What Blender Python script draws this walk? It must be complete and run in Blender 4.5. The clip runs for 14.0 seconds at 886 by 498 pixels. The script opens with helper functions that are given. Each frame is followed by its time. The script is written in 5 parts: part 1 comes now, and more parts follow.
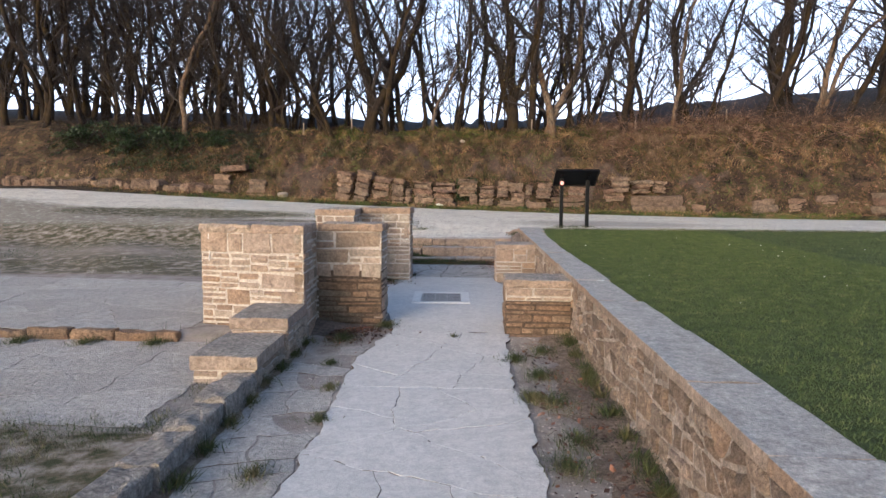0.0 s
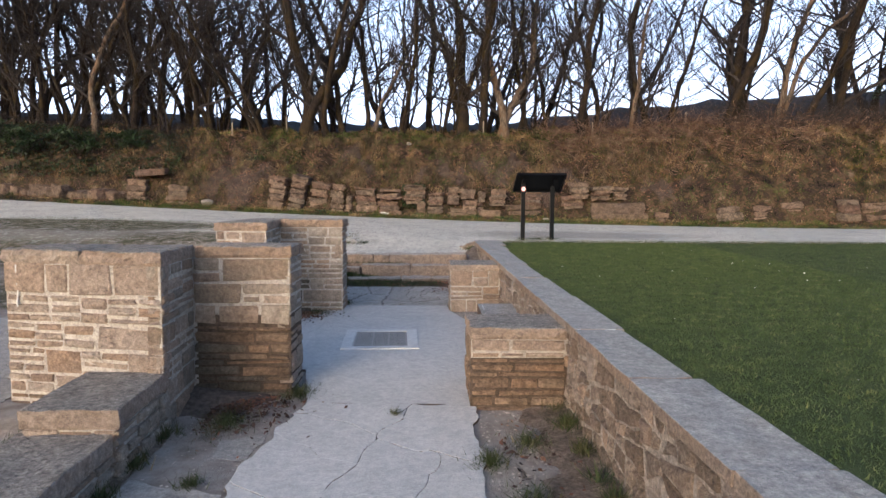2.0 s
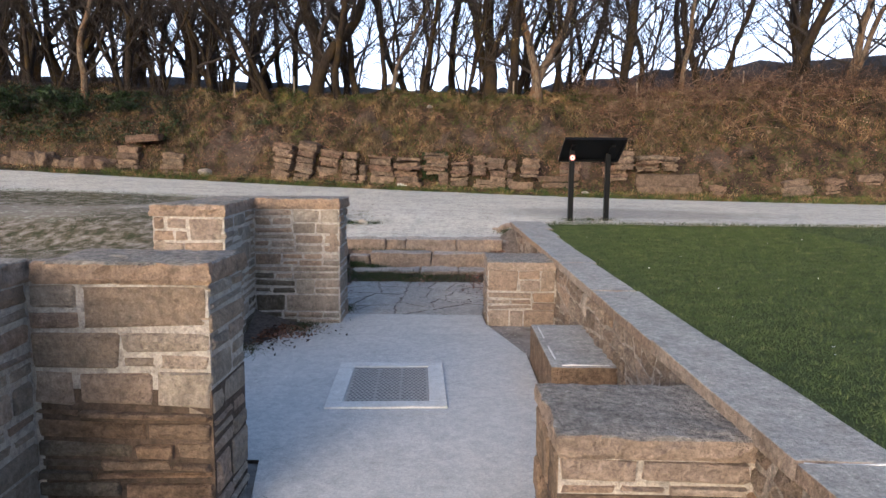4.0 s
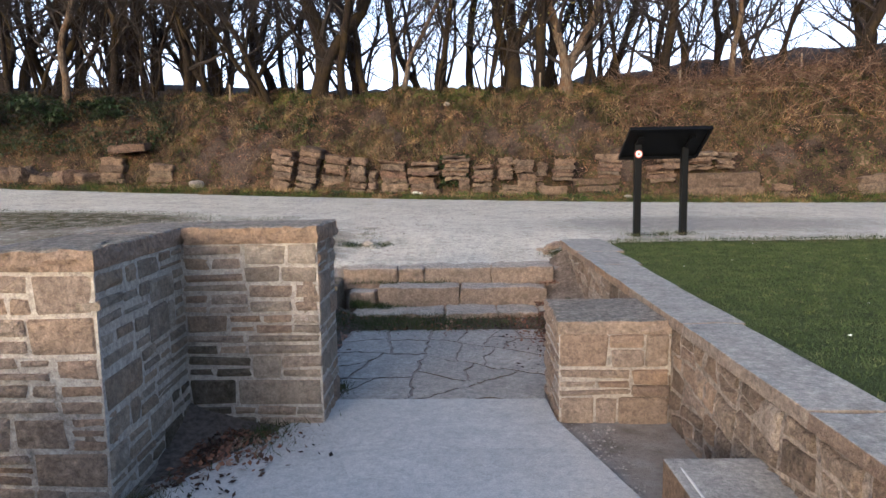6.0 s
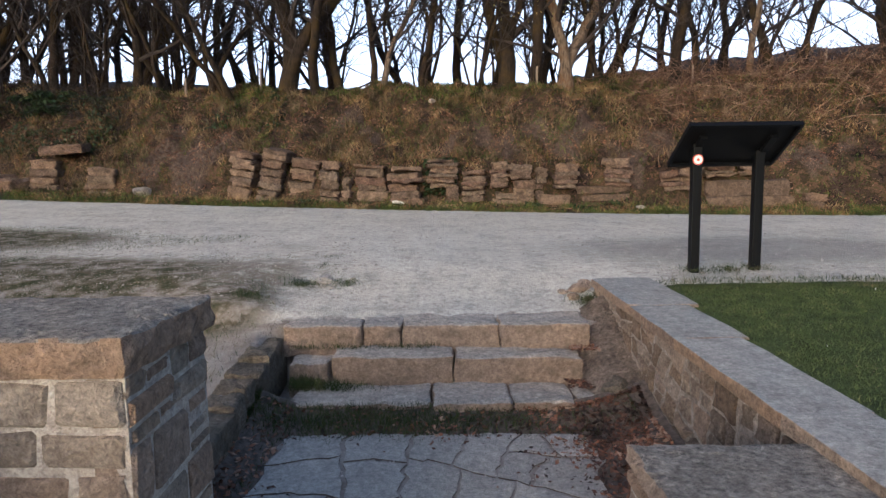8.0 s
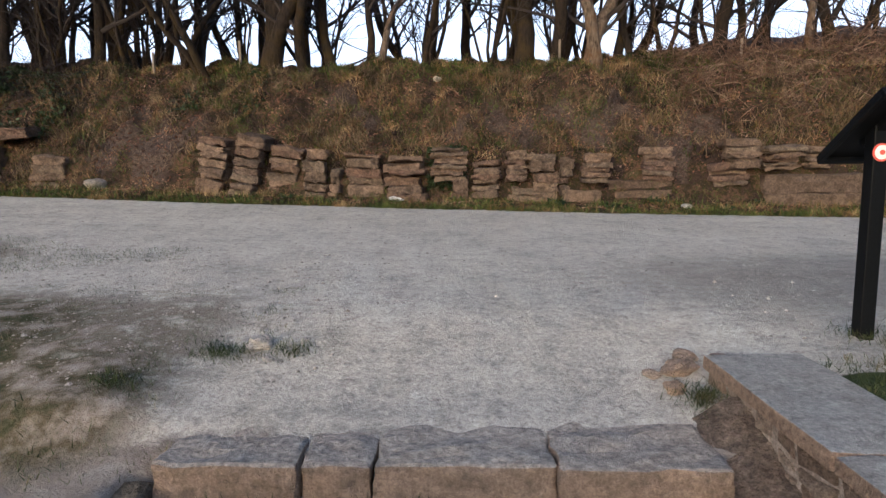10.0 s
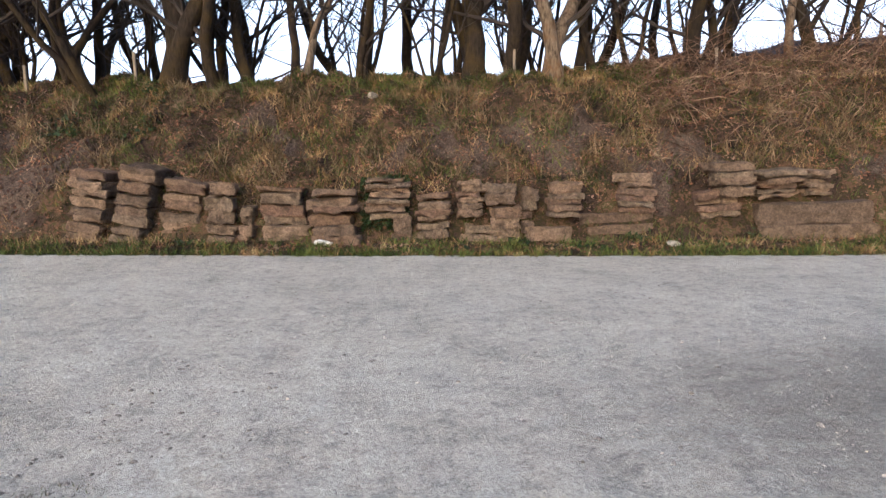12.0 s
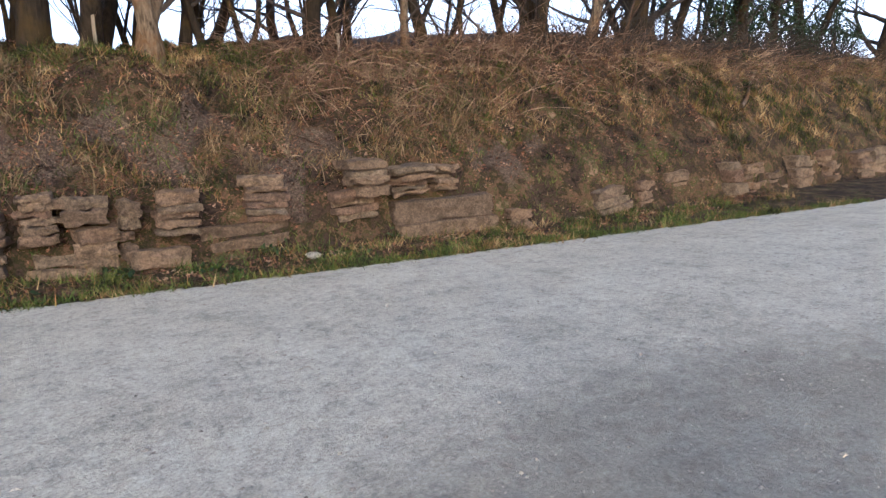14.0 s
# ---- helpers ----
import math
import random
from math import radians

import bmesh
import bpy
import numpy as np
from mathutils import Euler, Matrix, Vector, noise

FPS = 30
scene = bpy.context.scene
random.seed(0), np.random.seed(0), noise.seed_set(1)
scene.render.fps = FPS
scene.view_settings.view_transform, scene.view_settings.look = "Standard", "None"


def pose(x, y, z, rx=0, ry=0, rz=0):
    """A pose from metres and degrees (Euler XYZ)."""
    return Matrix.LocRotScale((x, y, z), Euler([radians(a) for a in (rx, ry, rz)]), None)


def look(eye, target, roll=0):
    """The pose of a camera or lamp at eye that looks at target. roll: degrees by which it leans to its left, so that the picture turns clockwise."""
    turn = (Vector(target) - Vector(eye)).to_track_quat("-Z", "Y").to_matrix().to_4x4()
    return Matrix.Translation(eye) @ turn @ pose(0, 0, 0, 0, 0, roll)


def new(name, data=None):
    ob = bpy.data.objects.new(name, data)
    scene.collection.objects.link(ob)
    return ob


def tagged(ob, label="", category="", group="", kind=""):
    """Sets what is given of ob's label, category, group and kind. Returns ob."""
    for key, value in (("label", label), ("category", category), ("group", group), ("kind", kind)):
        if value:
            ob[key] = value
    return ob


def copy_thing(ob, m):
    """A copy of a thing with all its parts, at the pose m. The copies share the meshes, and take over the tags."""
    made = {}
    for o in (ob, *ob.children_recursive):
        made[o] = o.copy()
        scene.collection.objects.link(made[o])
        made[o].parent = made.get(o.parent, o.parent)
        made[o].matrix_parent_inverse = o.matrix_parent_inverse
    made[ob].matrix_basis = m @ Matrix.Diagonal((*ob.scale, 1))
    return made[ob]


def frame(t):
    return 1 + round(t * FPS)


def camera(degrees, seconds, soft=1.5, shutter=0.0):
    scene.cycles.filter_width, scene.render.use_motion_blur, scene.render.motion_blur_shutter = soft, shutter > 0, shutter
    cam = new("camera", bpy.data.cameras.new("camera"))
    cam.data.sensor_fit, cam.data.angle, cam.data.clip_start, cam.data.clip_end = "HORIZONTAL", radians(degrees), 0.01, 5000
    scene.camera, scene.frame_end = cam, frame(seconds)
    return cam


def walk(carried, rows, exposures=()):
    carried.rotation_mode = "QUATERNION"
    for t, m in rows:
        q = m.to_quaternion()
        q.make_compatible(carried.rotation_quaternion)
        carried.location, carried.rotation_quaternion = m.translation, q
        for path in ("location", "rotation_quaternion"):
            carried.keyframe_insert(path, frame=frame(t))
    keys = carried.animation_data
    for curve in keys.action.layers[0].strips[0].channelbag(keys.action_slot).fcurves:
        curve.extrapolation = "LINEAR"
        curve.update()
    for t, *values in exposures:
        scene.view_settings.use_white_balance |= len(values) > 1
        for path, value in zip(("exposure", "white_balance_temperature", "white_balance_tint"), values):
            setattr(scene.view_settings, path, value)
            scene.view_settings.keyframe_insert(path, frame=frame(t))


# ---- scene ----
# camera and walk
cam = camera(70.1, 14.0)
PATH = [
    (0, (0.720, -5.013, 1.310), (0.585, -3.025, 1.134), 0.32),
    (0.5, (0.704, -4.521, 1.297), (0.616, -2.532, 1.107), -0.63),
    (1, (0.684, -4.064, 1.302), (0.554, -2.076, 1.133), -0.40),
    (1.5, (0.669, -3.619, 1.332), (0.702, -1.623, 1.216), 0.52),
    (2, (0.667, -3.117, 1.324), (0.697, -1.123, 1.170), 0.26),
    (2.5, (0.624, -2.608, 1.308), (0.537, -0.623, 1.076), 1.12),
    (2.7, (0.611, -2.414, 1.347), (0.536, -0.430, 1.113), 1.46),
    (4.8, (0.525, -0.186, 1.343), (0.513, 1.797, 1.086), -0.06),
    (5, (0.509, 0.006, 1.326), (0.485, 1.990, 1.070), -0.13),
    (5.5, (0.434, 0.538, 1.369), (0.363, 2.521, 1.125), 0.31),
    (6, (0.397, 1.069, 1.347), (0.312, 3.053, 1.113), -1.10),
    (6.5, (0.353, 1.569, 1.356), (0.150, 3.542, 1.099), -1.32),
    (7, (0.317, 2.046, 1.422), (0.260, 4.031, 1.189), -0.53),
    (7.5, (0.336, 2.561, 1.449), (0.297, 4.548, 1.219), -1.42),
    (8, (0.308, 3.050, 1.424), (0.273, 5.037, 1.198), -0.93),
    (8.2, (0.298, 3.252, 1.472), (0.282, 5.240, 1.253), 0.03),
    (10.3, (0.265, 5.409, 1.507), (0.207, 7.389, 1.235), -0.63),
    (10.5, (0.305, 5.619, 1.522), (0.231, 7.598, 1.247), 0.52),
    (11, (0.274, 6.197, 1.526), (0.275, 8.183, 1.289), 1.92),
    (11.5, (0.343, 6.715, 1.560), (0.377, 8.703, 1.344), 1.02),
    (12, (0.387, 7.125, 1.708), (0.490, 9.111, 1.497), -1.66),
    (12.5, (0.440, 7.430, 1.839), (0.755, 9.387, 1.575), 0.62),
    (13, (0.618, 7.751, 1.935), (1.104, 9.656, 1.568), -0.41),
    (13.5, (0.742, 8.069, 1.958), (1.352, 9.924, 1.528), -1.60),
    (14, (0.988, 8.464, 2.003), (2.111, 10.087, 1.681), -2.96),
]
walk(cam, [(t, look(eye, target, roll)) for t, eye, target, roll in PATH],
     exposures=[(0, 1.46, 5120, 13), (2.3, 1.26, 5050, 12.5), (5, 1.52, 5080, 12.5), (7.5, 1.21, 5030, 12), (10.5, 1.0, 5080, 12), (11.2, 1.0, 5080, 12), (12.5, 1.70, 5000, 11.5), (13.2, 1.42, 4880, 10.5), (14, 1.42, 4850, 10)])

# world, sun, exposure: low evening sun behind the walker, hazed, under a clear sky
SUN_AZ, SUN_EL = 205.0, 11.0
world = bpy.data.worlds.new("evening_sky")
scene.world = world
world.use_nodes = True
wn = world.node_tree.nodes
sky = wn.new("ShaderNodeTexSky")
sky.sky_type = "NISHITA"
sky.sun_disc = False
sky.sun_elevation = radians(SUN_EL)
sky.sun_rotation = radians(SUN_AZ)
sky.air_density, sky.dust_density, sky.ozone_density = 1.0, 4.5, 0.6
wn["Background"].inputs["Strength"].default_value = 0.15
world.node_tree.links.new(sky.outputs["Color"], wn["Background"].inputs["Color"])
sun_data = bpy.data.lights.new("sun", "SUN")
sun_data.energy, sun_data.angle, sun_data.color = 0.34, radians(18), (1.0, 0.76, 0.56)
sun = new("sun", sun_data)
sun.matrix_world = look((0, 0, 0), (-math.sin(radians(SUN_AZ)), -math.cos(radians(SUN_AZ)), -math.tan(radians(SUN_EL))))


# ---------------------------------------------------------------- materials
def material(name):
    m = bpy.data.materials.new(name)
    m.use_nodes = True
    return m, m.node_tree.nodes, m.node_tree.links, m.node_tree.nodes["Principled BSDF"]


def noise_node(n, l, vec, scale, detail=6, rough=0.6):
    t = n.new("ShaderNodeTexNoise")
    t.inputs["Scale"].default_value, t.inputs["Detail"].default_value, t.inputs["Roughness"].default_value = scale, detail, rough
    l.new(vec, t.inputs["Vector"])
    return t


def ramp_node(n, l, fac, stops):
    r = n.new("ShaderNodeValToRGB")
    while len(r.color_ramp.elements) < len(stops):
        r.color_ramp.elements.new(0.5)
    for e, (p, c) in zip(r.color_ramp.elements, stops):
        e.position, e.color = p, (*c, 1)
    l.new(fac, r.inputs["Fac"])
    return r.outputs["Color"]


def mix_node(n, l, fac, a, b, kind="MIX"):
    m = n.new("ShaderNodeMix")
    m.data_type, m.blend_type = "RGBA", kind
    for sock, v in ((m.inputs[0], fac), (m.inputs[6], a), (m.inputs[7], b)):
        if isinstance(v, (int, float)):
            sock.default_value = v
        elif isinstance(v, tuple):
            sock.default_value = (*v, 1)
        else:
            l.new(v, sock)
    return m.outputs[2]


def math_node(n, l, op, a, b=0.0, clamp=False):
    m = n.new("ShaderNodeMath")
    m.operation, m.use_clamp = op, clamp
    for sock, v in zip(m.inputs, (a, b)):
        if isinstance(v, (int, float)):
            sock.default_value = v
        else:
            l.new(v, sock)
    return m.outputs[0]


def bump_node(n, l, p, height, strength, distance=0.01, under=None):
    b = n.new("ShaderNodeBump")
    b.inputs["Strength"].default_value, b.inputs["Distance"].default_value = strength, distance
    l.new(height, b.inputs["Height"])
    if under is not None:
        l.new(under, b.inputs["Normal"])
    l.new(b.outputs["Normal"], p.inputs["Normal"])
    return b.outputs["Normal"]


def place_vec(n, l, spread=0.0):
    """World position, shifted at random from piece to piece."""
    g = n.new("ShaderNodeNewGeometry")
    if not spread:
        return g.outputs["Position"]
    o = n.new("ShaderNodeObjectInfo")
    s = n.new("ShaderNodeVectorMath")
    s.operation = "MULTIPLY_ADD"
    l.new(o.outputs["Random"], s.inputs[0])
    s.inputs[1].default_value = (spread, spread * 0.7, spread * 1.3)
    l.new(g.outputs["Position"], s.inputs[2])
    return s.outputs[0]


def stone_material(name, tones, stain, fine=60, bump=0.5, rough=0.9, islands=False, mottle=1.0):
    m, n, l, p = material(name)
    v = place_vec(n, l, 37.0)
    if islands:
        rnd = n.new("ShaderNodeNewGeometry").outputs["Random Per Island"]
    else:
        rnd = n.new("ShaderNodeObjectInfo").outputs["Random"]
    base = ramp_node(n, l, rnd, [(i / (len(tones) - 1), c) for i, c in enumerate(tones)])
    big = noise_node(n, l, v, 7.0, 6, 0.65)
    mid = noise_node(n, l, v, 24.0, 6, 0.65)
    small = noise_node(n, l, v, fine * 2.5, 4, 0.7)
    grit = noise_node(n, l, v, fine * 0.9, 5, 0.75)
    c = mix_node(n, l, math_node(n, l, "MULTIPLY", math_node(n, l, "SUBTRACT", big.outputs["Fac"], 0.42, True), 3.0, True), base, stain)
    c = mix_node(n, l, 0.75 * mottle, c, ramp_node(n, l, mid.outputs["Fac"], [(0.3, (0.28, 0.27, 0.26)), (0.7, (0.74, 0.71, 0.67))]), "OVERLAY")
    c = mix_node(n, l, 0.7 * mottle, c, ramp_node(n, l, grit.outputs["Fac"], [(0.32, (0.22, 0.22, 0.22)), (0.68, (0.76, 0.75, 0.74))]), "OVERLAY")
    c = mix_node(n, l, 0.35, c, ramp_node(n, l, small.outputs["Fac"], [(0.3, (0.22, 0.22, 0.22)), (0.7, (0.78, 0.78, 0.78))]), "OVERLAY")
    l.new(c, p.inputs["Base Color"])
    p.inputs["Roughness"].default_value = rough
    p.inputs["Specular IOR Level"].default_value = 0.2
    h = math_node(n, l, "ADD", mid.outputs["Fac"], math_node(n, l, "MULTIPLY", grit.outputs["Fac"], 0.5))
    h = math_node(n, l, "ADD", h, math_node(n, l, "MULTIPLY", small.outputs["Fac"], 0.2))
    bump_node(n, l, p, h, bump, 0.045)
    return m


BUFF = stone_material("buff_sandstone", [(0.42, 0.315, 0.235), (0.46, 0.385, 0.32), (0.36, 0.28, 0.22), (0.50, 0.44, 0.385), (0.40, 0.28, 0.19), (0.42, 0.35, 0.30), (0.30, 0.225, 0.175), (0.45, 0.34, 0.26)], (0.27, 0.21, 0.165), bump=1.1, mottle=0.8)
OLD = stone_material("weathered_sandstone", [(0.24, 0.16, 0.105), (0.30, 0.21, 0.14), (0.19, 0.135, 0.095), (0.33, 0.25, 0.18)], (0.10, 0.075, 0.055), bump=1.0)
# greyer stone, mainly for faces away from the sun: shade put into colour
GREY = stone_material("grey_walling_stone", [(0.33, 0.28, 0.23), (0.41, 0.345, 0.28), (0.28, 0.24, 0.20), (0.44, 0.385, 0.325), (0.38, 0.30, 0.225), (0.30, 0.225, 0.165)], (0.22, 0.185, 0.15), bump=1.0, mottle=0.7)
MORTAR = stone_material("lime_mortar", [(0.56, 0.52, 0.475), (0.56, 0.52, 0.475)], (0.44, 0.40, 0.36), bump=0.9, mottle=0.8)
WALLMORTAR = stone_material("smeared_wall_mortar", [(0.45, 0.395, 0.345), (0.45, 0.395, 0.345)], (0.26, 0.215, 0.175), bump=1.0, mottle=1.0)
RUBBLE = stone_material("rubble_walling_stone", [(0.30, 0.235, 0.185), (0.38, 0.315, 0.26), (0.23, 0.18, 0.145), (0.33, 0.25, 0.185), (0.42, 0.355, 0.295), (0.20, 0.15, 0.115)], (0.17, 0.135, 0.105), bump=1.3, mottle=1.0)
DIRTY = stone_material("dark_dirty_joint", [(0.12, 0.09, 0.07), (0.12, 0.09, 0.07)], (0.06, 0.048, 0.036), bump=0.8)
CAP = stone_material("pier_cap_stone", [(0.33, 0.305, 0.28), (0.38, 0.35, 0.32), (0.34, 0.315, 0.285)], (0.24, 0.225, 0.205), bump=1.2, mottle=1.2)
COPING = stone_material("coping_stone", [(0.32, 0.31, 0.295), (0.36, 0.345, 0.325), (0.33, 0.32, 0.30)], (0.24, 0.23, 0.215), fine=80, bump=0.5, mottle=0.85)
STEP = stone_material("step_stone", [(0.37, 0.33, 0.29), (0.40, 0.36, 0.315), (0.34, 0.305, 0.27)], (0.27, 0.24, 0.21), bump=0.6)
CONCRETE = stone_material("worn_concrete", [(0.46, 0.44, 0.415), (0.49, 0.47, 0.44), (0.44, 0.425, 0.40)], (0.40, 0.385, 0.36), fine=90, bump=0.18, mottle=0.45)
FLAG = stone_material("flagstone", [(0.36, 0.34, 0.315), (0.41, 0.385, 0.355), (0.33, 0.31, 0.285), (0.43, 0.40, 0.365)], (0.30, 0.28, 0.255), bump=0.7, mottle=0.7)
ROCK = stone_material("outcrop_rock", [(0.21, 0.145, 0.105), (0.29, 0.215, 0.16), (0.15, 0.11, 0.085), (0.24, 0.19, 0.145), (0.19, 0.125, 0.095)], (0.065, 0.05, 0.038), bump=1.3, mottle=1.1)


def plain_material(name, color, rough=0.6, metal=0.0, vary=0.25, scale=40.0, bump=0.15, gloss=0.4):
    m, n, l, p = material(name)
    v = place_vec(n, l, 11.0)
    t = noise_node(n, l, v, scale, 6)
    dark = tuple(c * (1 - vary) for c in color)
    light = tuple(min(1, c * (1 + vary)) for c in color)
    l.new(ramp_node(n, l, t.outputs["Fac"], [(0.3, dark), (0.7, light)]), p.inputs["Base Color"])
    p.inputs["Roughness"].default_value, p.inputs["Metallic"].default_value = rough, metal
    p.inputs["Specular IOR Level"].default_value = gloss
    if bump:
        bump_node(n, l, p, t.outputs["Fac"], bump, 0.004)
    return m


BLACK = plain_material("black_painted_steel", (0.0035, 0.004, 0.005), 0.5, 0.0, 0.3, 60, 0.1, 0.12)
IRON = plain_material("worn_drain_iron", (0.33, 0.30, 0.27), 0.7, 0.15, 0.25, 60)
PIT = plain_material("drain_pit", (0.13, 0.118, 0.105), 0.85, 0, 0.3, 90, 0)
CHALK = plain_material("lime_bloom", (0.62, 0.60, 0.57), 0.9, 0, 0.2, 60)
WHITE = plain_material("white_litter", (0.75, 0.75, 0.74), 0.5, 0, 0.1, 60)
RED = plain_material("red_print", (0.55, 0.09, 0.06), 0.5, 0, 0.1, 60)
WOOD = plain_material("weathered_post", (0.20, 0.16, 0.12), 0.85, 0, 0.3, 60)


def leaf_material(name, stops, rough=0.7, spread=3.2, swing=2.2):
    m, n, l, p = material(name)
    g = n.new("ShaderNodeNewGeometry")
    t = noise_node(n, l, g.outputs["Position"], spread, 3)
    f = math_node(n, l, "ADD", math_node(n, l, "MULTIPLY", g.outputs["Random Per Island"], 0.5), math_node(n, l, "MULTIPLY", math_node(n, l, "SUBTRACT", t.outputs["Fac"], 0.5 - 0.25 / swing), swing), True)
    l.new(ramp_node(n, l, f, stops), p.inputs["Base Color"])
    p.inputs["Roughness"].default_value = rough
    p.inputs["Specular IOR Level"].default_value = 0.2
    return m


LAWN = leaf_material("lawn_grass", [(0.0, (0.028, 0.042, 0.012)), (0.45, (0.058, 0.082, 0.023)), (0.75, (0.098, 0.122, 0.037)), (1.0, (0.17, 0.17, 0.065))], 0.7, 9.0, 1.5)
LAWNTIP = leaf_material("lawn_tip", [(0.0, (0.05, 0.065, 0.018)), (0.5, (0.12, 0.13, 0.042)), (1.0, (0.22, 0.20, 0.09))], 0.7, 6.0, 1.5)
TUFT = leaf_material("tuft_grass", [(0.0, (0.022, 0.034, 0.011)), (0.45, (0.045, 0.055, 0.018)), (0.8, (0.09, 0.082, 0.038)), (1.0, (0.18, 0.145, 0.09))])
# near-black low stop paints shaded gaps between the tussocks
BANKGRASS = leaf_material("bank_grass", [(0.0, (0.007, 0.009, 0.003)), (0.25, (0.024, 0.034, 0.007)), (0.45, (0.085, 0.098, 0.018)), (0.62, (0.17, 0.082, 0.034)), (0.8, (0.21, 0.14, 0.065)), (1.0, (0.34, 0.25, 0.13))], 0.7, 1.9, 3.4)
LITTER = leaf_material("leaf_litter", [(0.0, (0.014, 0.009, 0.007)), (0.5, (0.085, 0.045, 0.03)), (0.8, (0.21, 0.095, 0.055)), (1.0, (0.30, 0.20, 0.14))], 0.7, 2.0, 3.2)
BRACKEN = leaf_material("dead_bracken", [(0.0, (0.028, 0.016, 0.010)), (0.5, (0.10, 0.056, 0.035)), (1.0, (0.27, 0.195, 0.135))])
IVY = leaf_material("ivy_leaf", [(0.0, (0.01, 0.018, 0.007)), (0.6, (0.018, 0.034, 0.011)), (1.0, (0.045, 0.062, 0.025))], 0.45)


def bark_material(name, low, high, moss):
    m, n, l, p = material(name)
    v = place_vec(n, l, 23.0)
    mp = n.new("ShaderNodeMapping")
    mp.inputs["Scale"].default_value = (1, 1, 0.22)
    l.new(v, mp.inputs["Vector"])
    a = noise_node(n, l, mp.outputs["Vector"], 22.0, 7, 0.65)
    b = noise_node(n, l, v, 2.2, 5)
    c = ramp_node(n, l, a.outputs["Fac"], [(0.32, low), (0.68, high)])
    c = mix_node(n, l, math_node(n, l, "MULTIPLY", math_node(n, l, "SUBTRACT", b.outputs["Fac"], 0.47, True), 5.0, True), c, moss)
    l.new(c, p.inputs["Base Color"])
    p.inputs["Roughness"].default_value = 0.9
    p.inputs["Specular IOR Level"].default_value = 0.15
    bump_node(n, l, p, a.outputs["Fac"], 0.9, 0.03)
    return m


BARK = bark_material("beech_bark", (0.007, 0.006, 0.005), (0.034, 0.024, 0.018), (0.04, 0.027, 0.010))
BIRCH = bark_material("birch_bark", (0.03, 0.02, 0.013), (0.19, 0.145, 0.105), (0.10, 0.055, 0.024))
TWIG = plain_material("twig_bark", (0.026, 0.019, 0.016), 0.85, 0, 0.35, 12, 0)


def ground_material():
    m, n, l, p = material("ground_cover")
    v = place_vec(n, l)
    def zone(name):
        a = n.new("ShaderNodeAttribute")
        a.attribute_name = name
        return a.outputs["Fac"]
    n1 = noise_node(n, l, v, 1.1, 6, 0.6)
    n2 = noise_node(n, l, v, 6.0, 7, 0.65)
    n3 = noise_node(n, l, v, 45.0, 6, 0.7)
    n4 = noise_node(n, l, v, 170.0, 4, 0.7)
    ragged = math_node(n, l, "MULTIPLY", math_node(n, l, "SUBTRACT", n2.outputs["Fac"], 0.5), 1.3)
    def edge(name, soft=3.0):
        s = math_node(n, l, "ADD", zone(name), ragged)
        return math_node(n, l, "ADD", math_node(n, l, "MULTIPLY", math_node(n, l, "SUBTRACT", s, 0.5), soft), 0.5, True)
    soil = ramp_node(n, l, n2.outputs["Fac"], [(0.3, (0.17, 0.14, 0.115)), (0.5, (0.27, 0.235, 0.205)), (0.72, (0.35, 0.32, 0.285))])
    gravel = ramp_node(n, l, n1.outputs["Fac"], [(0.3, (0.43, 0.40, 0.35)), (0.5, (0.50, 0.465, 0.41)), (0.7, (0.55, 0.51, 0.45))])
    scuff = noise_node(n, l, v, 3.3, 8, 0.75)
    gravel = mix_node(n, l, 0.5, gravel, ramp_node(n, l, scuff.outputs["Fac"], [(0.32, (0.24, 0.235, 0.23)), (0.48, (0.54, 0.535, 0.52)), (0.7, (0.70, 0.69, 0.67))]), "OVERLAY")
    clod = noise_node(n, l, v, 13.0, 7, 0.72)
    gravel = mix_node(n, l, 0.55, gravel, ramp_node(n, l, clod.outputs["Fac"], [(0.34, (0.2, 0.2, 0.2)), (0.47, (0.5, 0.495, 0.485)), (0.7, (0.72, 0.71, 0.69))]), "OVERLAY")
    gravel = mix_node(n, l, 0.6, gravel, ramp_node(n, l, n3.outputs["Fac"], [(0.3, (0.3, 0.3, 0.3)), (0.7, (0.7, 0.69, 0.67))]), "OVERLAY")
    gravel = mix_node(n, l, 0.45, gravel, ramp_node(n, l, n4.outputs["Fac"], [(0.3, (0.22, 0.22, 0.22)), (0.7, (0.76, 0.76, 0.76))]), "OVERLAY")
    grass = ramp_node(n, l, n2.outputs["Fac"], [(0.3, (0.030, 0.040, 0.013)), (0.6, (0.062, 0.078, 0.026)), (0.8, (0.115, 0.115, 0.048))])
    rough = ramp_node(n, l, n2.outputs["Fac"], [(0.38, (0.05, 0.052, 0.022)), (0.47, (0.12, 0.10, 0.062)), (0.55, (0.22, 0.185, 0.145)), (0.66, (0.33, 0.295, 0.25))])
    nb = noise_node(n, l, v, 2.6, 8, 0.72)
    # near-black first stop puts the shadow of the bank's hollows into colour
    bank = ramp_node(n, l, nb.outputs["Fac"], [(0.37, (0.006, 0.005, 0.004)), (0.45, (0.05, 0.032, 0.025)), (0.49, (0.014, 0.017, 0.005)), (0.54, (0.105, 0.06, 0.04)), (0.59, (0.032, 0.038, 0.010)), (0.65, (0.17, 0.115, 0.08))])
    field = ramp_node(n, l, n2.outputs["Fac"], [(0.3, (0.014, 0.012, 0.011)), (0.7, (0.04, 0.034, 0.028))])
    c = mix_node(n, l, edge("gravel"), soil, gravel)
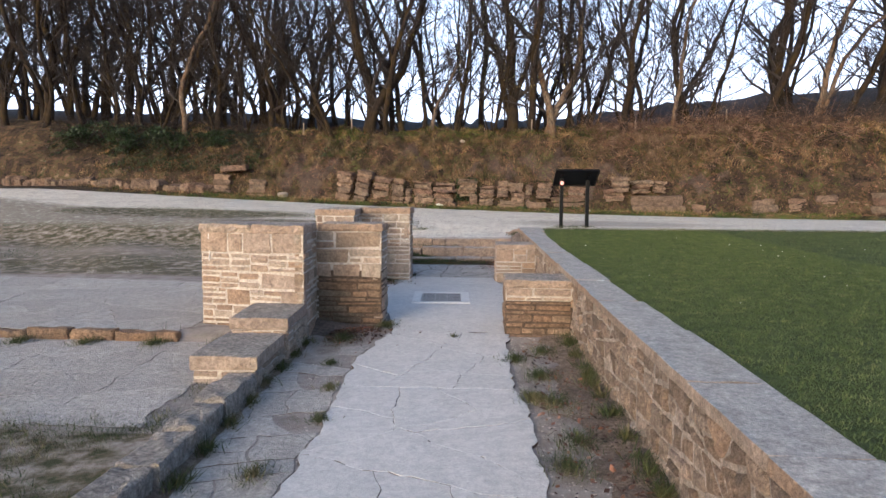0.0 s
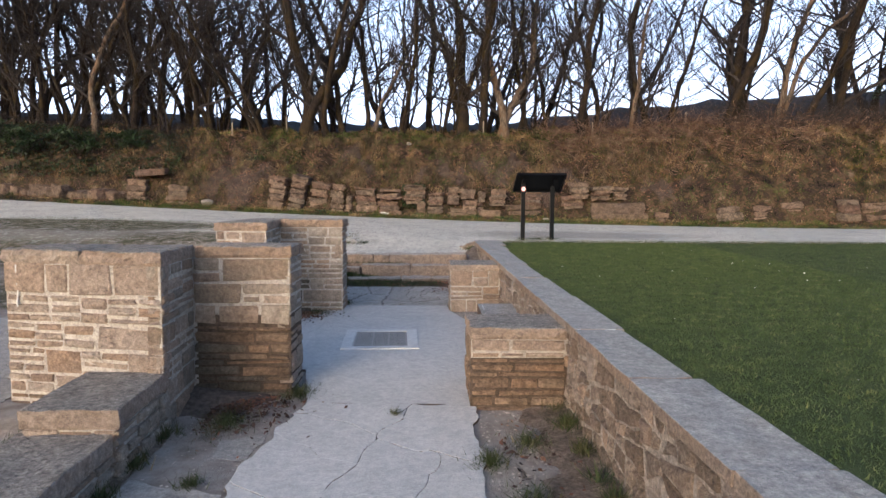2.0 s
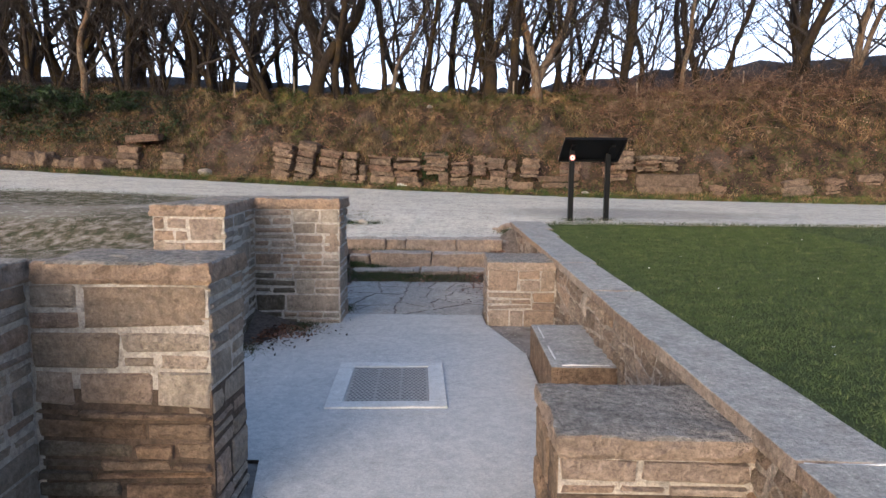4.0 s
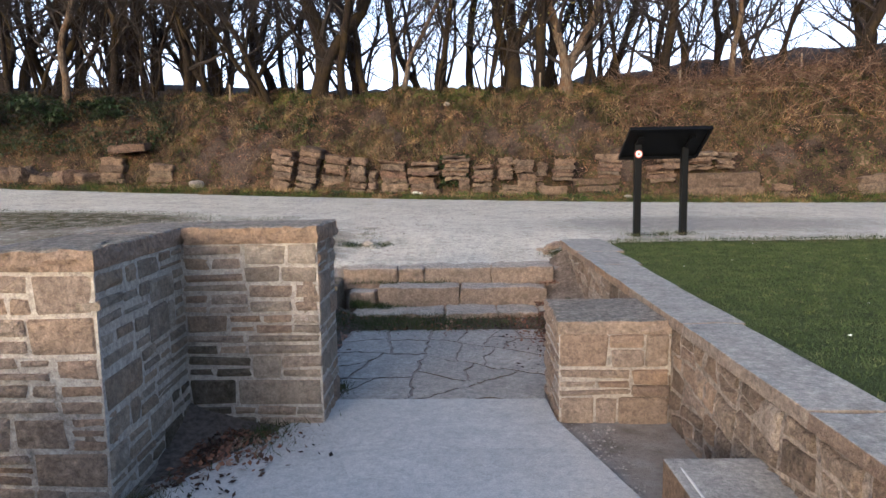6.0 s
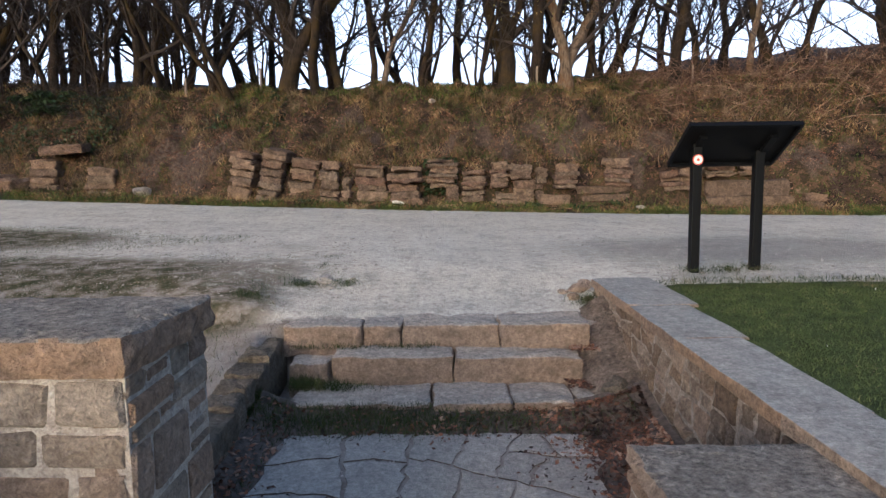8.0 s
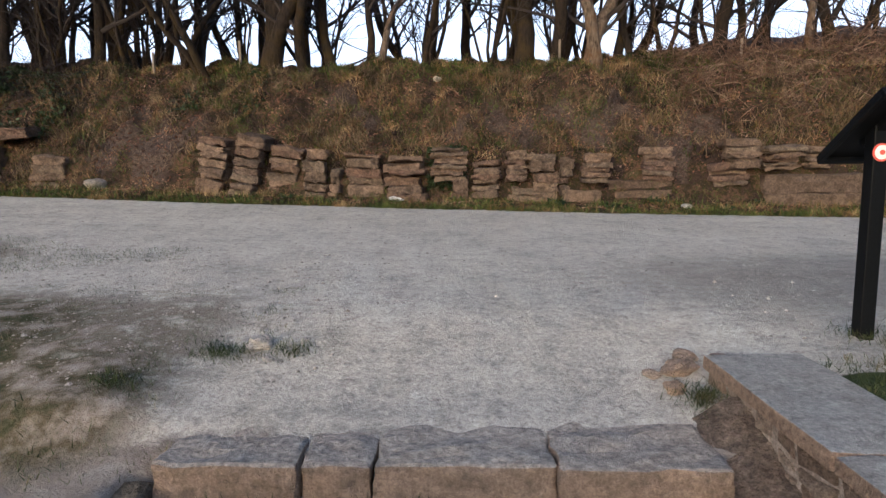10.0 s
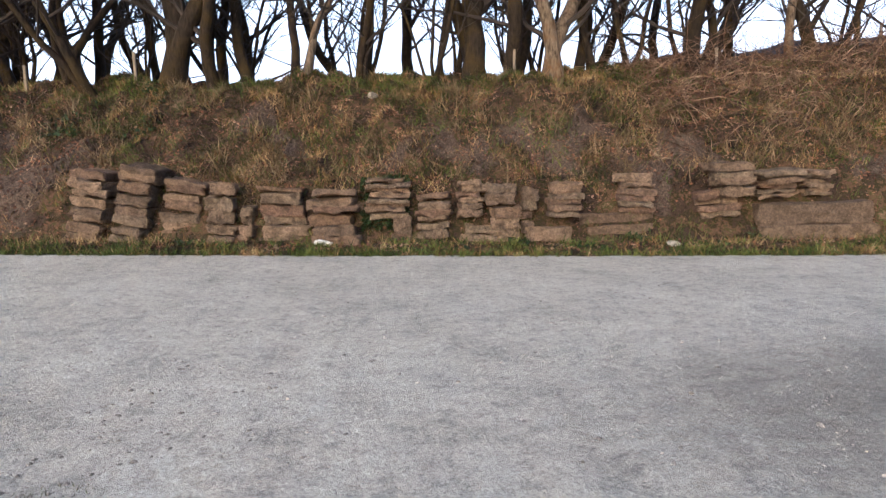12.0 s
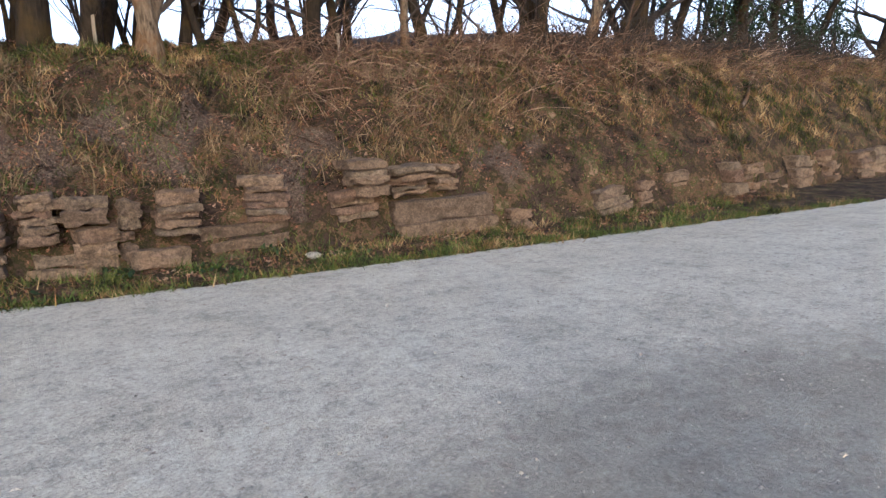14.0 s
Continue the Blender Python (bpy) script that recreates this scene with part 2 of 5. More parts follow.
    # broad oval of darker gravel on the track's right
    c = mix_node(n, l, math_node(n, l, "MULTIPLY", edge("darker", 1.2), 0.62), c, (0.215, 0.19, 0.165))
    c = mix_node(n, l, edge("rough"), c, rough)
    c = mix_node(n, l, edge("lawn", 6.0), c, grass)
    c = mix_node(n, l, edge("bank", 5.0), c, bank)
    clay = ramp_node(n, l, n3.outputs["Fac"], [(0.4, (0.03, 0.022, 0.019)), (0.52, (0.085, 0.062, 0.05)), (0.62, (0.16, 0.12, 0.10))])
    c = mix_node(n, l, math_node(n, l, "MULTIPLY", edge("scar", 3.0), 0.8), c, clay)
    c = mix_node(n, l, zone("field"), c, field)
    c = mix_node(n, l, 0.25, c, ramp_node(n, l, n3.outputs["Fac"], [(0.3, (0.25, 0.25, 0.25)), (0.7, (0.75, 0.75, 0.75))]), "OVERLAY")
    l.new(c, p.inputs["Base Color"])
    p.inputs["Roughness"].default_value = 0.95
    p.inputs["Specular IOR Level"].default_value = 0.15
    h = math_node(n, l, "ADD", n3.outputs["Fac"], math_node(n, l, "MULTIPLY", n4.outputs["Fac"], 0.4))
    h = math_node(n, l, "ADD", h, math_node(n, l, "MULTIPLY", clod.outputs["Fac"], 1.2))
    bump_node(n, l, p, h, 0.65, 0.028)
    return m


GROUND = ground_material()
PALE = stone_material("pale_new_concrete", [(0.56, 0.545, 0.515), (0.58, 0.56, 0.53)], (0.49, 0.47, 0.44), fine=90, bump=0.2, mottle=0.4)
STEPFRONT = stone_material("worn_step_front", [(0.31, 0.235, 0.18), (0.35, 0.27, 0.21), (0.26, 0.20, 0.16)], (0.17, 0.135, 0.105), bump=0.9, mottle=0.8)


def far_sky():
    """A glowing backdrop, added far off to whiten the sky low down."""
    m = bpy.data.materials.new("sky_glow")
    m.use_nodes = True
    n, l = m.node_tree.nodes, m.node_tree.links
    n.clear()
    g = n.new("ShaderNodeNewGeometry")
    z = n.new("ShaderNodeSeparateXYZ")
    l.new(g.outputs["Position"], z.inputs[0])
    t = noise_node(n, l, g.outputs["Position"], 0.012, 5)
    f = math_node(n, l, "ADD", math_node(n, l, "MULTIPLY", z.outputs["Z"], 0.0045), math_node(n, l, "MULTIPLY", math_node(n, l, "SUBTRACT", t.outputs["Fac"], 0.5), 0.5), True)
    e = n.new("ShaderNodeEmission")
    l.new(ramp_node(n, l, f, [(0.05, (1.0, 0.97, 0.93)), (0.35, (0.92, 0.95, 0.98)), (0.9, (0.72, 0.83, 0.96))]), e.inputs["Color"])
    e.inputs["Strength"].default_value = 0.85
    o = n.new("ShaderNodeOutputMaterial")
    l.new(e.outputs[0], o.inputs["Surface"])
    v, f = [], []
    for k in range(41):
        a = radians(20 + 140 * k / 40)
        for zz in (-30, 40, 110, 220):
            v.append((520 * math.cos(a), 520 * math.sin(a), zz))
    for k in range(40):
        for j in range(3):
            i = k * 4 + j
            f.append((i, i + 4, i + 5, i + 1))
    tagged(new("backdrop", mesh_of_plain("backdrop", v, f, m)), "glowing backdrop added to whiten the sky low over the horizon", "sky", kind="structure")


def mesh_of_plain(name, v, f, mat):
    me = bpy.data.meshes.new(name)
    me.from_pydata(v, [], f)
    me.materials.append(mat)
    return me


far_sky()


# ---------------------------------------------------------------- the lie of the land
def step01(a, b, v):
    t = np.clip((v - a) / (b - a), 0, 1)
    return t * t * (3 - 2 * t)


def wall_x(y):
    """Inner face of the long retaining wall."""
    return 1.561 - 0.0214 * y


def coping_z(y):
    return 0.535 + 0.0112 * y


def coping_w(y):
    """Breadth of the coping, which the turf covers unevenly."""
    return np.interp(y, [-6, -3, -1.5, 0, 2, 4, 6, 7.4], [0.34, 0.335, 0.325, 0.285, 0.265, 0.29, 0.31, 0.40])


def floor_z(y):
    return np.interp(y, [-6, -2, 0, 2, 5.2, 6.6], [-0.09, -0.07, -0.05, 0.0, 0.0, 0.03])


def kerb_x(y):
    """Right-hand foot of the low wall on the passage's other side."""
    return np.interp(y, [-6, -2.2, -1.1, 0.85, 1.2, 1.65, 3.4, 4.4, 4.9, 7.3], [-0.70, -0.75, -0.85, -0.93, -0.95, -1.4, -1.4, -1.1, -0.84, -0.84])


def road_far(x):
    xc = np.clip(x, -16, 16)
    return 15.26 - 0.0442 * xc - 0.0062 * xc**2 - 0.1 * (x - xc)


def road_z(x, y):
    xc = np.clip(x, -14, 11)
    tilt = (-0.031 * xc + 0.0013 * xc**2) * np.clip((y - 7.5) / 7.8, 0, 1)
    base = 0.64 + (y - 9) * 0.0225
    dip = 0.16 * (1 - step01(7.5, 8.9, y)) * (1 - step01(0.9, 1.9, np.abs(x - 0.2)))
    return base + tilt - dip


def rock_y(x):
    """Foot of the rock outcrop along the bank."""
    return np.interp(x, [-30, -17, -8, -4, 0, 5.5, 9, 14, 20, 30], [17.6, 17.0, 16.65, 16.3, 16.12, 16.1, 15.7, 15.45, 15.2, 14.6])


def crest_z(x):
    return np.interp(x, [-30, -17, -9, -4, 2, 5.5, 9, 12, 18, 30], [4.4, 4.15, 3.8, 3.6, 3.62, 3.68, 3.8, 3.88, 3.85, 3.8])


def height(x, y):
    x, y = np.asarray(x, float), np.asarray(y, float)
    corridor = floor_z(y) - 0.015
    left = np.interp(y, [-60, -6, -1.7, 0.36, 0.44, 3.9, 5.2, 7.0, 8.6], [-0.05, -0.05, -0.03, -0.02, 0.05, 0.06, 0.13, 0.30, 0.6])
    left = left + 0.03 * np.sin(x * 2.1 + y * 1.3) * step01(3.6, 4.6, y)
    lawn = coping_z(np.clip(y, -10, 8)) - 0.02
    z = np.where(x < kerb_x(y) - 0.12, left, corridor)
    z = np.where(x > wall_x(y) + 0.2, lawn, z)
    under_steps = (y > 7.3) & (x > -0.95) & (x < wall_x(y) + 0.2)
    z = np.where(under_steps, 0.41, z)
    r = step01(7.42, 7.6, y)
    wide = step01(1.3, 2.5, np.abs(x - 0.3))
    r = np.where(x < 0, r * (1 - wide) + step01(7.0, 8.8, y) * wide, np.where(x > 1.5, step01(7.5, 7.9, y), r))
    z = z * (1 - r) + road_z(x, y) * r
    d = y - road_far(x)
    edge_z = road_z(x, road_far(x))
    rise = crest_z(x) - edge_z
    foot = rock_y(x)
    verge = 0.12 * np.clip(d / (foot - road_far(x)), 0, 1)
    f = np.interp(y - foot, [-0.05, 0.12, 0.3, 1.75, 2.5, 3.3, 5], [0, 0.12, 0.27, 0.82, 0.95, 1.0, 1.01])
    far = np.interp(y, [19, 22, 36, 60, 400], [0, 0.1, 2.35, 1.5, -4]) + np.clip((x - 4) * 0.09, 0, 1.9) * step01(21, 34, y)
    lumps = 0.13 * np.sin(x * 1.7 + 0.6) * np.sin(y * 2.3 + x * 0.5) + 0.07 * np.sin(x * 4.1 + y * 3.0) + 0.05 * np.sin(x * 8.3 - y * 5.0) + 0.085 * np.sin(x * 5.7 + 2 * np.sin(y * 2.7)) * np.sin(y * 7.3 + 1.5 * np.sin(x * 2.2))
    z = np.where(d > 0, edge_z + verge + (rise - 0.12) * f + lumps * step01(0.2, 1.0, y - foot) + np.where(y > 19, far, 0), z)
    return z


def grounded(x, y):
    return float(height(x, y))


def bare(x, y):
    """Scars of bare clay in the bank."""
    v = 0.0
    wx, wy = x + 0.35 * np.sin(y * 5.3 + x * 2.1), y + 0.22 * np.sin(x * 4.7 + 1.3) + 0.1 * np.sin(x * 11.0)
    for cx, cy, rx, ry in ((-5.6, 16.95, 1.3, 0.5), (2.7, 17.1, 0.9, 0.35), (0.9, 17.0, 0.7, 0.3), (4.4, 16.8, 0.7, 0.35), (7.8, 16.3, 0.6, 0.3), (-1.8, 17.4, 1.0, 0.25)):
        v = np.maximum(v, step01(1.5, 0.3, np.hypot((wx - cx) / rx, (wy - cy) / ry)))
    return v


def mesh_of(name, verts, faces, mat, smooth=False):
    me = bpy.data.meshes.new(name)
    me.from_pydata(verts, [], faces)
    if mat:
        me.materials.append(mat)
    if smooth:
        me.polygons.foreach_set("use_smooth", np.ones(len(me.polygons), bool))
    me.update()
    return me


def build_ground():
    def lines(lo, hi, fine, far):
        core = list(np.arange(lo, hi + 1e-6, fine))
        out, s = [], fine
        p = hi
        while p < far[1]:
            s *= 1.25
            p += s
            out.append(p)
        inn, s, p = [], fine, lo
        while p > far[0]:
            s *= 1.25
            p -= s
            inn.append(p)
        return np.array(inn[::-1] + core + out)
    xs = lines(-9, 12, 0.09, (-320, 320))
    ys = lines(-6, 20, 0.08, (-70, 420))
    X, Y = np.meshgrid(xs, ys)
    Z = height(X, Y)
    rng = np.random.RandomState(3)
    Z = Z + rng.uniform(-0.006, 0.006, Z.shape) * np.where((Y < 7.2) & (X < 1.7), 0.3, 1.0)
    nx, ny = len(xs), len(ys)
    idx = np.arange(nx * ny).reshape(ny, nx)
    faces = np.stack([idx[:-1, :-1], idx[:-1, 1:], idx[1:, 1:], idx[1:, :-1]], -1).reshape(-1, 4)
    me = mesh_of("ground", np.stack([X, Y, Z], -1).reshape(-1, 3).tolist(), faces.tolist(), GROUND, True)
    d = Y - road_far(X)
    left = X < kerb_x(Y) - 0.1
    lawn = ((X > wall_x(Y) + 0.22) & (Y < 7.72)).astype(float)
    gravel = step01(7.2, 7.7, Y) * (d < 0.05)
    track = step01(-1.6, -2.6, X) * step01(9.3, 8.0, Y + 0.35 * (X + 2)) * step01(6.0, 7.2, Y)
    patch = step01(0.9, 0.3, np.hypot((X + 6.5) / 4.5, (Y - 10.6) / 1.6))
    rough = np.clip(step01(-0.05, 0.5, kerb_x(Y) - 0.1 - X) * step01(3.7, 4.2, Y) * (0.72 - 0.4 * step01(5.0, 7.0, Y)) * step01(8.4, 7.4, Y) + ((Y < -1.7) & left) * 0.95 + patch + track * 0.6 + 0.62 * step01(-0.55, -1.3, X) * step01(-5.5, -3.0, X) * step01(7.0, 7.6, Y) * step01(10.2, 8.6, Y), 0, 1)
    gravel = gravel * (1 - lawn)
    bank = (d >= 0.0).astype(float)
    field = step01(19.6, 21.5, Y)
    # zones as vertex values; the oval round (3.6, 9.7) only darkens the gravel
    for name, val in (("lawn", lawn), ("gravel", gravel), ("rough", rough), ("bank", bank), ("scar", bare(X, Y)), ("darker", step01(1.3, 0.4, np.hypot((X - 3.6) / 2.6, (Y - 9.7) / 1.3)) * (d < 0)), ("field", field)):
        me.attributes.new(name, "FLOAT", "POINT").data.foreach_set("value", np.ascontiguousarray(val, np.float32).ravel())
    return tagged(new("ground", me), "ground of pale soil, lawn, gravel track and leafy bank", "ground", kind="structure")


build_ground()


# ---------------------------------------------------------------- helpers for things
def thing(name, at, label, category, group="", kind="", turn=0.0):
    ob = new(name)
    ob.matrix_world = pose(*at, 0, 0, turn)
    return tagged(ob, label, category, group, kind)


def hang(name, me, parent, m=None, label=""):
    """Links a mesh as one part under a thing or part; m is its pose in the world."""
    ob = new(name, me)
    ob.parent = parent
    ob.matrix_parent_inverse = parent_world(parent).inverted()
    if m is not None:
        ob.matrix_basis = m
    if label:
        ob["label"] = label
    return ob


def parent_world(ob):
    m = Matrix.Identity(4)
    while ob is not None:
        m = ob.matrix_parent_inverse @ ob.matrix_basis @ m if ob.parent else ob.matrix_basis @ m
        ob = ob.parent
    return m


def part(name, bm, mat, parent, label="", smooth=False):
    me = bpy.data.meshes.new(name)
    bm.to_mesh(me)
    bm.free()
    me.materials.append(mat)
    if smooth:
        me.polygons.foreach_set("use_smooth", np.ones(len(me.polygons), bool))
    return hang(name, me, parent, None, label)


def box_bm(x0, x1, y0, y1, z0, z1, bevel=0.0, rough=0.0, cuts=0, seed=0):
    bm = bmesh.new()
    bmesh.ops.create_cube(bm, size=1, matrix=Matrix.LocRotScale(((x0 + x1) / 2, (y0 + y1) / 2, (z0 + z1) / 2), None, (x1 - x0, y1 - y0, z1 - z0)))
    if bevel:
        bmesh.ops.bevel(bm, geom=bm.edges[:], offset=bevel, segments=2, profile=0.6, affect="EDGES")
    if cuts:
        bmesh.ops.subdivide_edges(bm, edges=[e for e in bm.edges if e.calc_length() > 0.06], cuts=cuts, use_grid_fill=True)
    if rough:
        rng = random.Random(seed)
        for v in bm.verts:
            p = v.co * 9.0 + Vector((seed * 3.1, 0, 0))
            v.co += rough * (noise.noise_vector(p) + 0.5 * noise.noise_vector(p * 2.7))
    return bm


def two_tone(ob, top, at=0.6):
    """Two-tone dressed blocks: faces that look up take the second material."""
    me = ob.data
    me.materials.append(top)
    for f in me.polygons:
        if f.normal.z > at:
            f.material_index = 1
    return ob


def prism_bm(poly, z0, z1):
    bm = bmesh.new()
    low = [bm.verts.new((x, y, z0)) for x, y in poly]
    top = [bm.verts.new((x, y, z1)) for x, y in poly]
    bm.faces.new(low)
    bm.faces.new(top)
    n = len(poly)
    for k in range(n):
        bm.faces.new((low[k], low[(k + 1) % n], top[(k + 1) % n], top[k]))
    bmesh.ops.recalc_face_normals(bm, faces=bm.faces[:])
    return bm


def stone_mesh(w, d, h, mat, rng):
    """A roughly squared walling stone with a hand-dressed front (towards -y)."""
    c = min(0.008, h * 0.1)
    j = lambda k: rng.uniform(-k, k)
    ring = [(-w / 2 + c, -h / 2), (w / 2 - c, -h / 2), (w / 2, -h / 2 + c), (w / 2, h / 2 - c), (w / 2 - c, h / 2), (-w / 2 + c, h / 2), (-w / 2, h / 2 - c), (-w / 2, -h / 2 + c)]
    ring = [(x + j(0.008), z + j(0.004)) for x, z in ring]
    back = [(x, d / 2, z) for x, z in ring]
    edge = [(x, -d / 2 + 0.008, z) for x, z in ring]
    e = min(0.009, h * 0.12)
    face = [(x - math.copysign(e, x) + j(0.003), -d / 2 + j(0.004), z - math.copysign(e, z) + j(0.003)) for x, z in ring]
    mid = [(-w * 0.22 + j(0.02), -d / 2 - abs(j(0.014)) + 0.003, j(h * 0.15)), (w * 0.22 + j(0.02), -d / 2 - abs(j(0.014)) + 0.003, j(h * 0.15))]
    v = back + edge + face + mid
    f = []
    for k in range(8):
        m = (k + 1) % 8
        f += [(k, m, 8 + m, 8 + k), (8 + k, 8 + m, 16 + m, 16 + k)]
    for k, t in ((0, None), (1, 25), (2, 25), (3, 25), (4, None), (5, 24), (6, 24), (7, 24)):
        m = (k + 1) % 8
        f.append((16 + k, 16 + m, t) if t else ((16, 17, 25, 24) if k == 0 else (20, 21, 24, 25)))
    return mesh_of("stone", v, f, mat)


def courses(total, rng, low=0.045, high=0.145):
    out, z = [], 0.0
    while z < total - 1e-6:
        h = rng.uniform(low, high)
        if rng.random() < 0.45:
            h = rng.uniform(low, low + 0.025)
        if total - z - h < low:
            h = total - z
        out.append((z, h))
        z += h
    return out


def snecked(total, length, rng):
    """Squared rubble brought to bands: cells of (u, w, z, h), one block or a few thin stones a cell."""
    out, z = [], 0.0
    while z < total - 1e-6:
        h = rng.uniform(0.105, 0.175)
        if total - z - h < 0.09:
            h = total - z
        u = 0.0
        while u < length - 1e-6:
            w = rng.uniform(0.16, 0.42)
            if length - u - w < 0.13:
                w = length - u
            if rng.random() < 0.42:
                cut = w if w < 0.3 else w * rng.choice((0.32, 0.68, 1.0, 1.0))
                out.append((u, cut, z, h))
                if w - cut > 0.01:
                    out.append((u + cut, w - cut, z, h))
            else:
                n = 3 if h > 0.15 and rng.random() < 0.5 else 2
                split = sorted(k / n + rng.uniform(-0.08, 0.08) for k in range(1, n))
                for lo, hi in zip([0.0] + split, split + [1.0]):
                    cut = w * rng.uniform(0.35, 0.65) if w > 0.24 and rng.random() < 0.6 else w
                    out.append((u, cut, z + h * lo, h * (hi - lo)))
                    if w - cut > 0.01:
                        out.append((u + cut, w - cut, z + h * lo, h * (hi - lo)))
            u += w
        z += h
    return out


def coursed(rows, length, rng, long):
    out = []
    for z, h in rows:
        u = 0.0
        while u < length - 1e-6:
            w = rng.uniform(*long) * (1.25 if h > 0.09 else 1.0)
            if length - u - w < long[0]:
                w = length - u
            out.append((u, w, z, h))
            u += w
    return out


def lay_face(parent, a, b, z0, z1, rng, pick, joint=0.019, long=(0.10, 0.40), proud=(0.0, 0.013), rows=None, depth=0.09):
    """Stones along the line a-b, facing to the right of the way from a to b."""
    a, b = Vector((*a, 0)), Vector((*b, 0))
    way = (b - a).normalized()
    out = Vector((way.y, -way.x, 0))
    length = (b - a).length
    ang = math.degrees(math.atan2(way.y, way.x))
    for u, w, z, h in coursed(rows, length, rng, long) if rows else snecked(z1 - z0, length, rng):
        mat = pick(z0 + z, u / length, rng)
        j = joint * rng.uniform(0.5, 1.6)
        p = rng.uniform(*proud)
        c = a + way * (u + w / 2) + out * (p - depth / 2)
        m = pose(c.x, c.y, z0 + z + h / 2, rng.uniform(-1, 1), rng.uniform(-1, 1) * 1.4, ang + rng.uniform(-1, 1))
        hang("stone", stone_mesh(max(w - j, 0.03), depth, max(h - j, 0.02), mat, rng), parent, m)


def cut_poly(poly, p, d):
    """Splits a convex polygon by the line through p along d."""
    nrm = Vector((-d.y, d.x))
    a, b = [], []
    for q, r in zip(poly, poly[1:] + poly[:1]):
        sq, sr = (q - p).dot(nrm), (r - p).dot(nrm)
        (a if sq >= 0 else b).append(q)
        if sq * sr < 0:
            m = q.lerp(r, sq / (sq - sr))
            a.append(m)
            b.append(m)
    return a, b


def area(poly):
    return abs(sum(a.x * b.y - b.x * a.y for a, b in zip(poly, poly[1:] + poly[:1]))) / 2


def shatter(poly, size, rng, square=0.0):
    ar = area(poly)
    if ar < size * rng.uniform(0.7, 1.8) or len(poly) < 3:
        return [poly]
    c = sum(poly, Vector((0, 0))) / len(poly)
    long = max(((b - a) for a, b in zip(poly, poly[1:] + poly[:1])), key=lambda e: e.length).normalized()
    ang = rng.uniform(-0.6, 0.6) * (1 - square)
    d = Vector((-long.y, long.x))
    d = Vector((d.x * math.cos(ang) - d.y * math.sin(ang), d.x * math.sin(ang) + d.y * math.cos(ang)))
    c = c + long * rng.uniform(-0.15, 0.15) * math.sqrt(ar)
    a, b = cut_poly(poly, c, d)
    if len(a) < 3 or len(b) < 3:
        return [poly]
    return shatter(a, size, rng, square) + shatter(b, size, rng, square)


def rubble_face(parent, y0, y1, size, rng, low, high):
    """Uneven rubble stones with smeared joints on the long wall's inner face, from y0 to y1."""
    stretch = 1.9
    panel = [Vector((y0 / stretch, 0)), Vector((y1 / stretch, 0)), Vector((y1 / stretch, 1)), Vector((y0 / stretch, 1))]
    for poly in shatter([Vector((q.x, q.y * 0.5)) for q in panel], size / stretch, rng, 0.55):
        c = sum(poly, Vector((0, 0))) / len(poly)
        ring = []
        for p, q in zip(poly, poly[1:] + poly[:1]):
            n = max(1, int((q - p).length / 0.05))
            ring += [p.lerp(q, k / n) for k in range(n)]
        proud, gap = rng.uniform(0.002, 0.020), rng.uniform(0.009, 0.017)
        v = []
        for grow_by, deep in ((0.0, -0.05), (0.0, proud - 0.010), (-0.010, proud), (-0.040, proud + rng.uniform(-0.006, 0.010))):
            for q in ring:
                e = q - c
                r = max(e.length, 1e-4)
                e = c + e * max(0.2, (r - gap + grow_by) / r)
                yy = e.x * stretch + 0.016 * noise.noise((q.x * 16, q.y * 16, 2.0))
                f, t = low(yy), high(yy)
                zz = f + (t - f) * min(1.0, max(0.0, e.y / 0.5 + 0.03 * noise.noise((q.x * 13, q.y * 13, 7.0))))
                v.append((float(wall_x(yy)) - deep - 0.006 * noise.noise((q.x * 30, q.y * 30, grow_by * 90)), yy, zz))
        n = len(ring)
        faces = [(k * n + i, k * n + (i + 1) % n, (k + 1) * n + (i + 1) % n, (k + 1) * n + i) for k in range(3) for i in range(n)]
        faces.append(tuple(range(3 * n, 4 * n)))
        hang("stone", mesh_of("stone", v, faces, RUBBLE if rng.random() < 0.8 else BUFF), parent)


def cap_slab(parent, poly, z0, z1, seed, label=""):
    """A rough-edged coping slab, grey on top and buff along its hewn edges."""
    rng = random.Random(seed)
    poly = [Vector(q) for q in poly]
    c = sum(poly, Vector((0, 0))) / len(poly)
    ring = []
    for a, b in zip(poly, poly[1:] + poly[:1]):
        n = max(2, int((b - a).length / 0.045))
        ring += [a.lerp(b, k / n) for k in range(n)]
    bm = bmesh.new()
    layers = []
    for f, grow_by, wob in ((0.0, -0.012, 0.012), (0.25, -0.006, 0.018), (0.6, -0.006, 0.02), (0.92, -0.010, 0.014), (1.0, -0.020, 0.010), (1.02, -0.09, 0.008)):
        row = []
        for q in ring:
            d = (q - c).normalized()
            w = grow_by + rng.uniform(-wob, wob) * 0.5 + wob * noise.noise((q.x * 11 + seed, q.y * 11, f * 5))
            row.append(bm.verts.new((q.x + d.x * w, q.y + d.y * w, z0 + (z1 - z0) * f + (rng.uniform(-0.004, 0.004) if f > 0.9 else 0))))
        layers.append(row)
    n = len(ring)
    for lo, hi in zip(layers, layers[1:]):
        for k in range(n):
            bm.faces.new((lo[k], lo[(k + 1) % n], hi[(k + 1) % n], hi[k]))
    bm.faces.new(layers[-1])
    bm.faces.new(layers[0][::-1])
    bmesh.ops.recalc_face_normals(bm, faces=bm.faces[:])
    return two_tone(part("cap", bm, BUFF, parent, label), CAP)


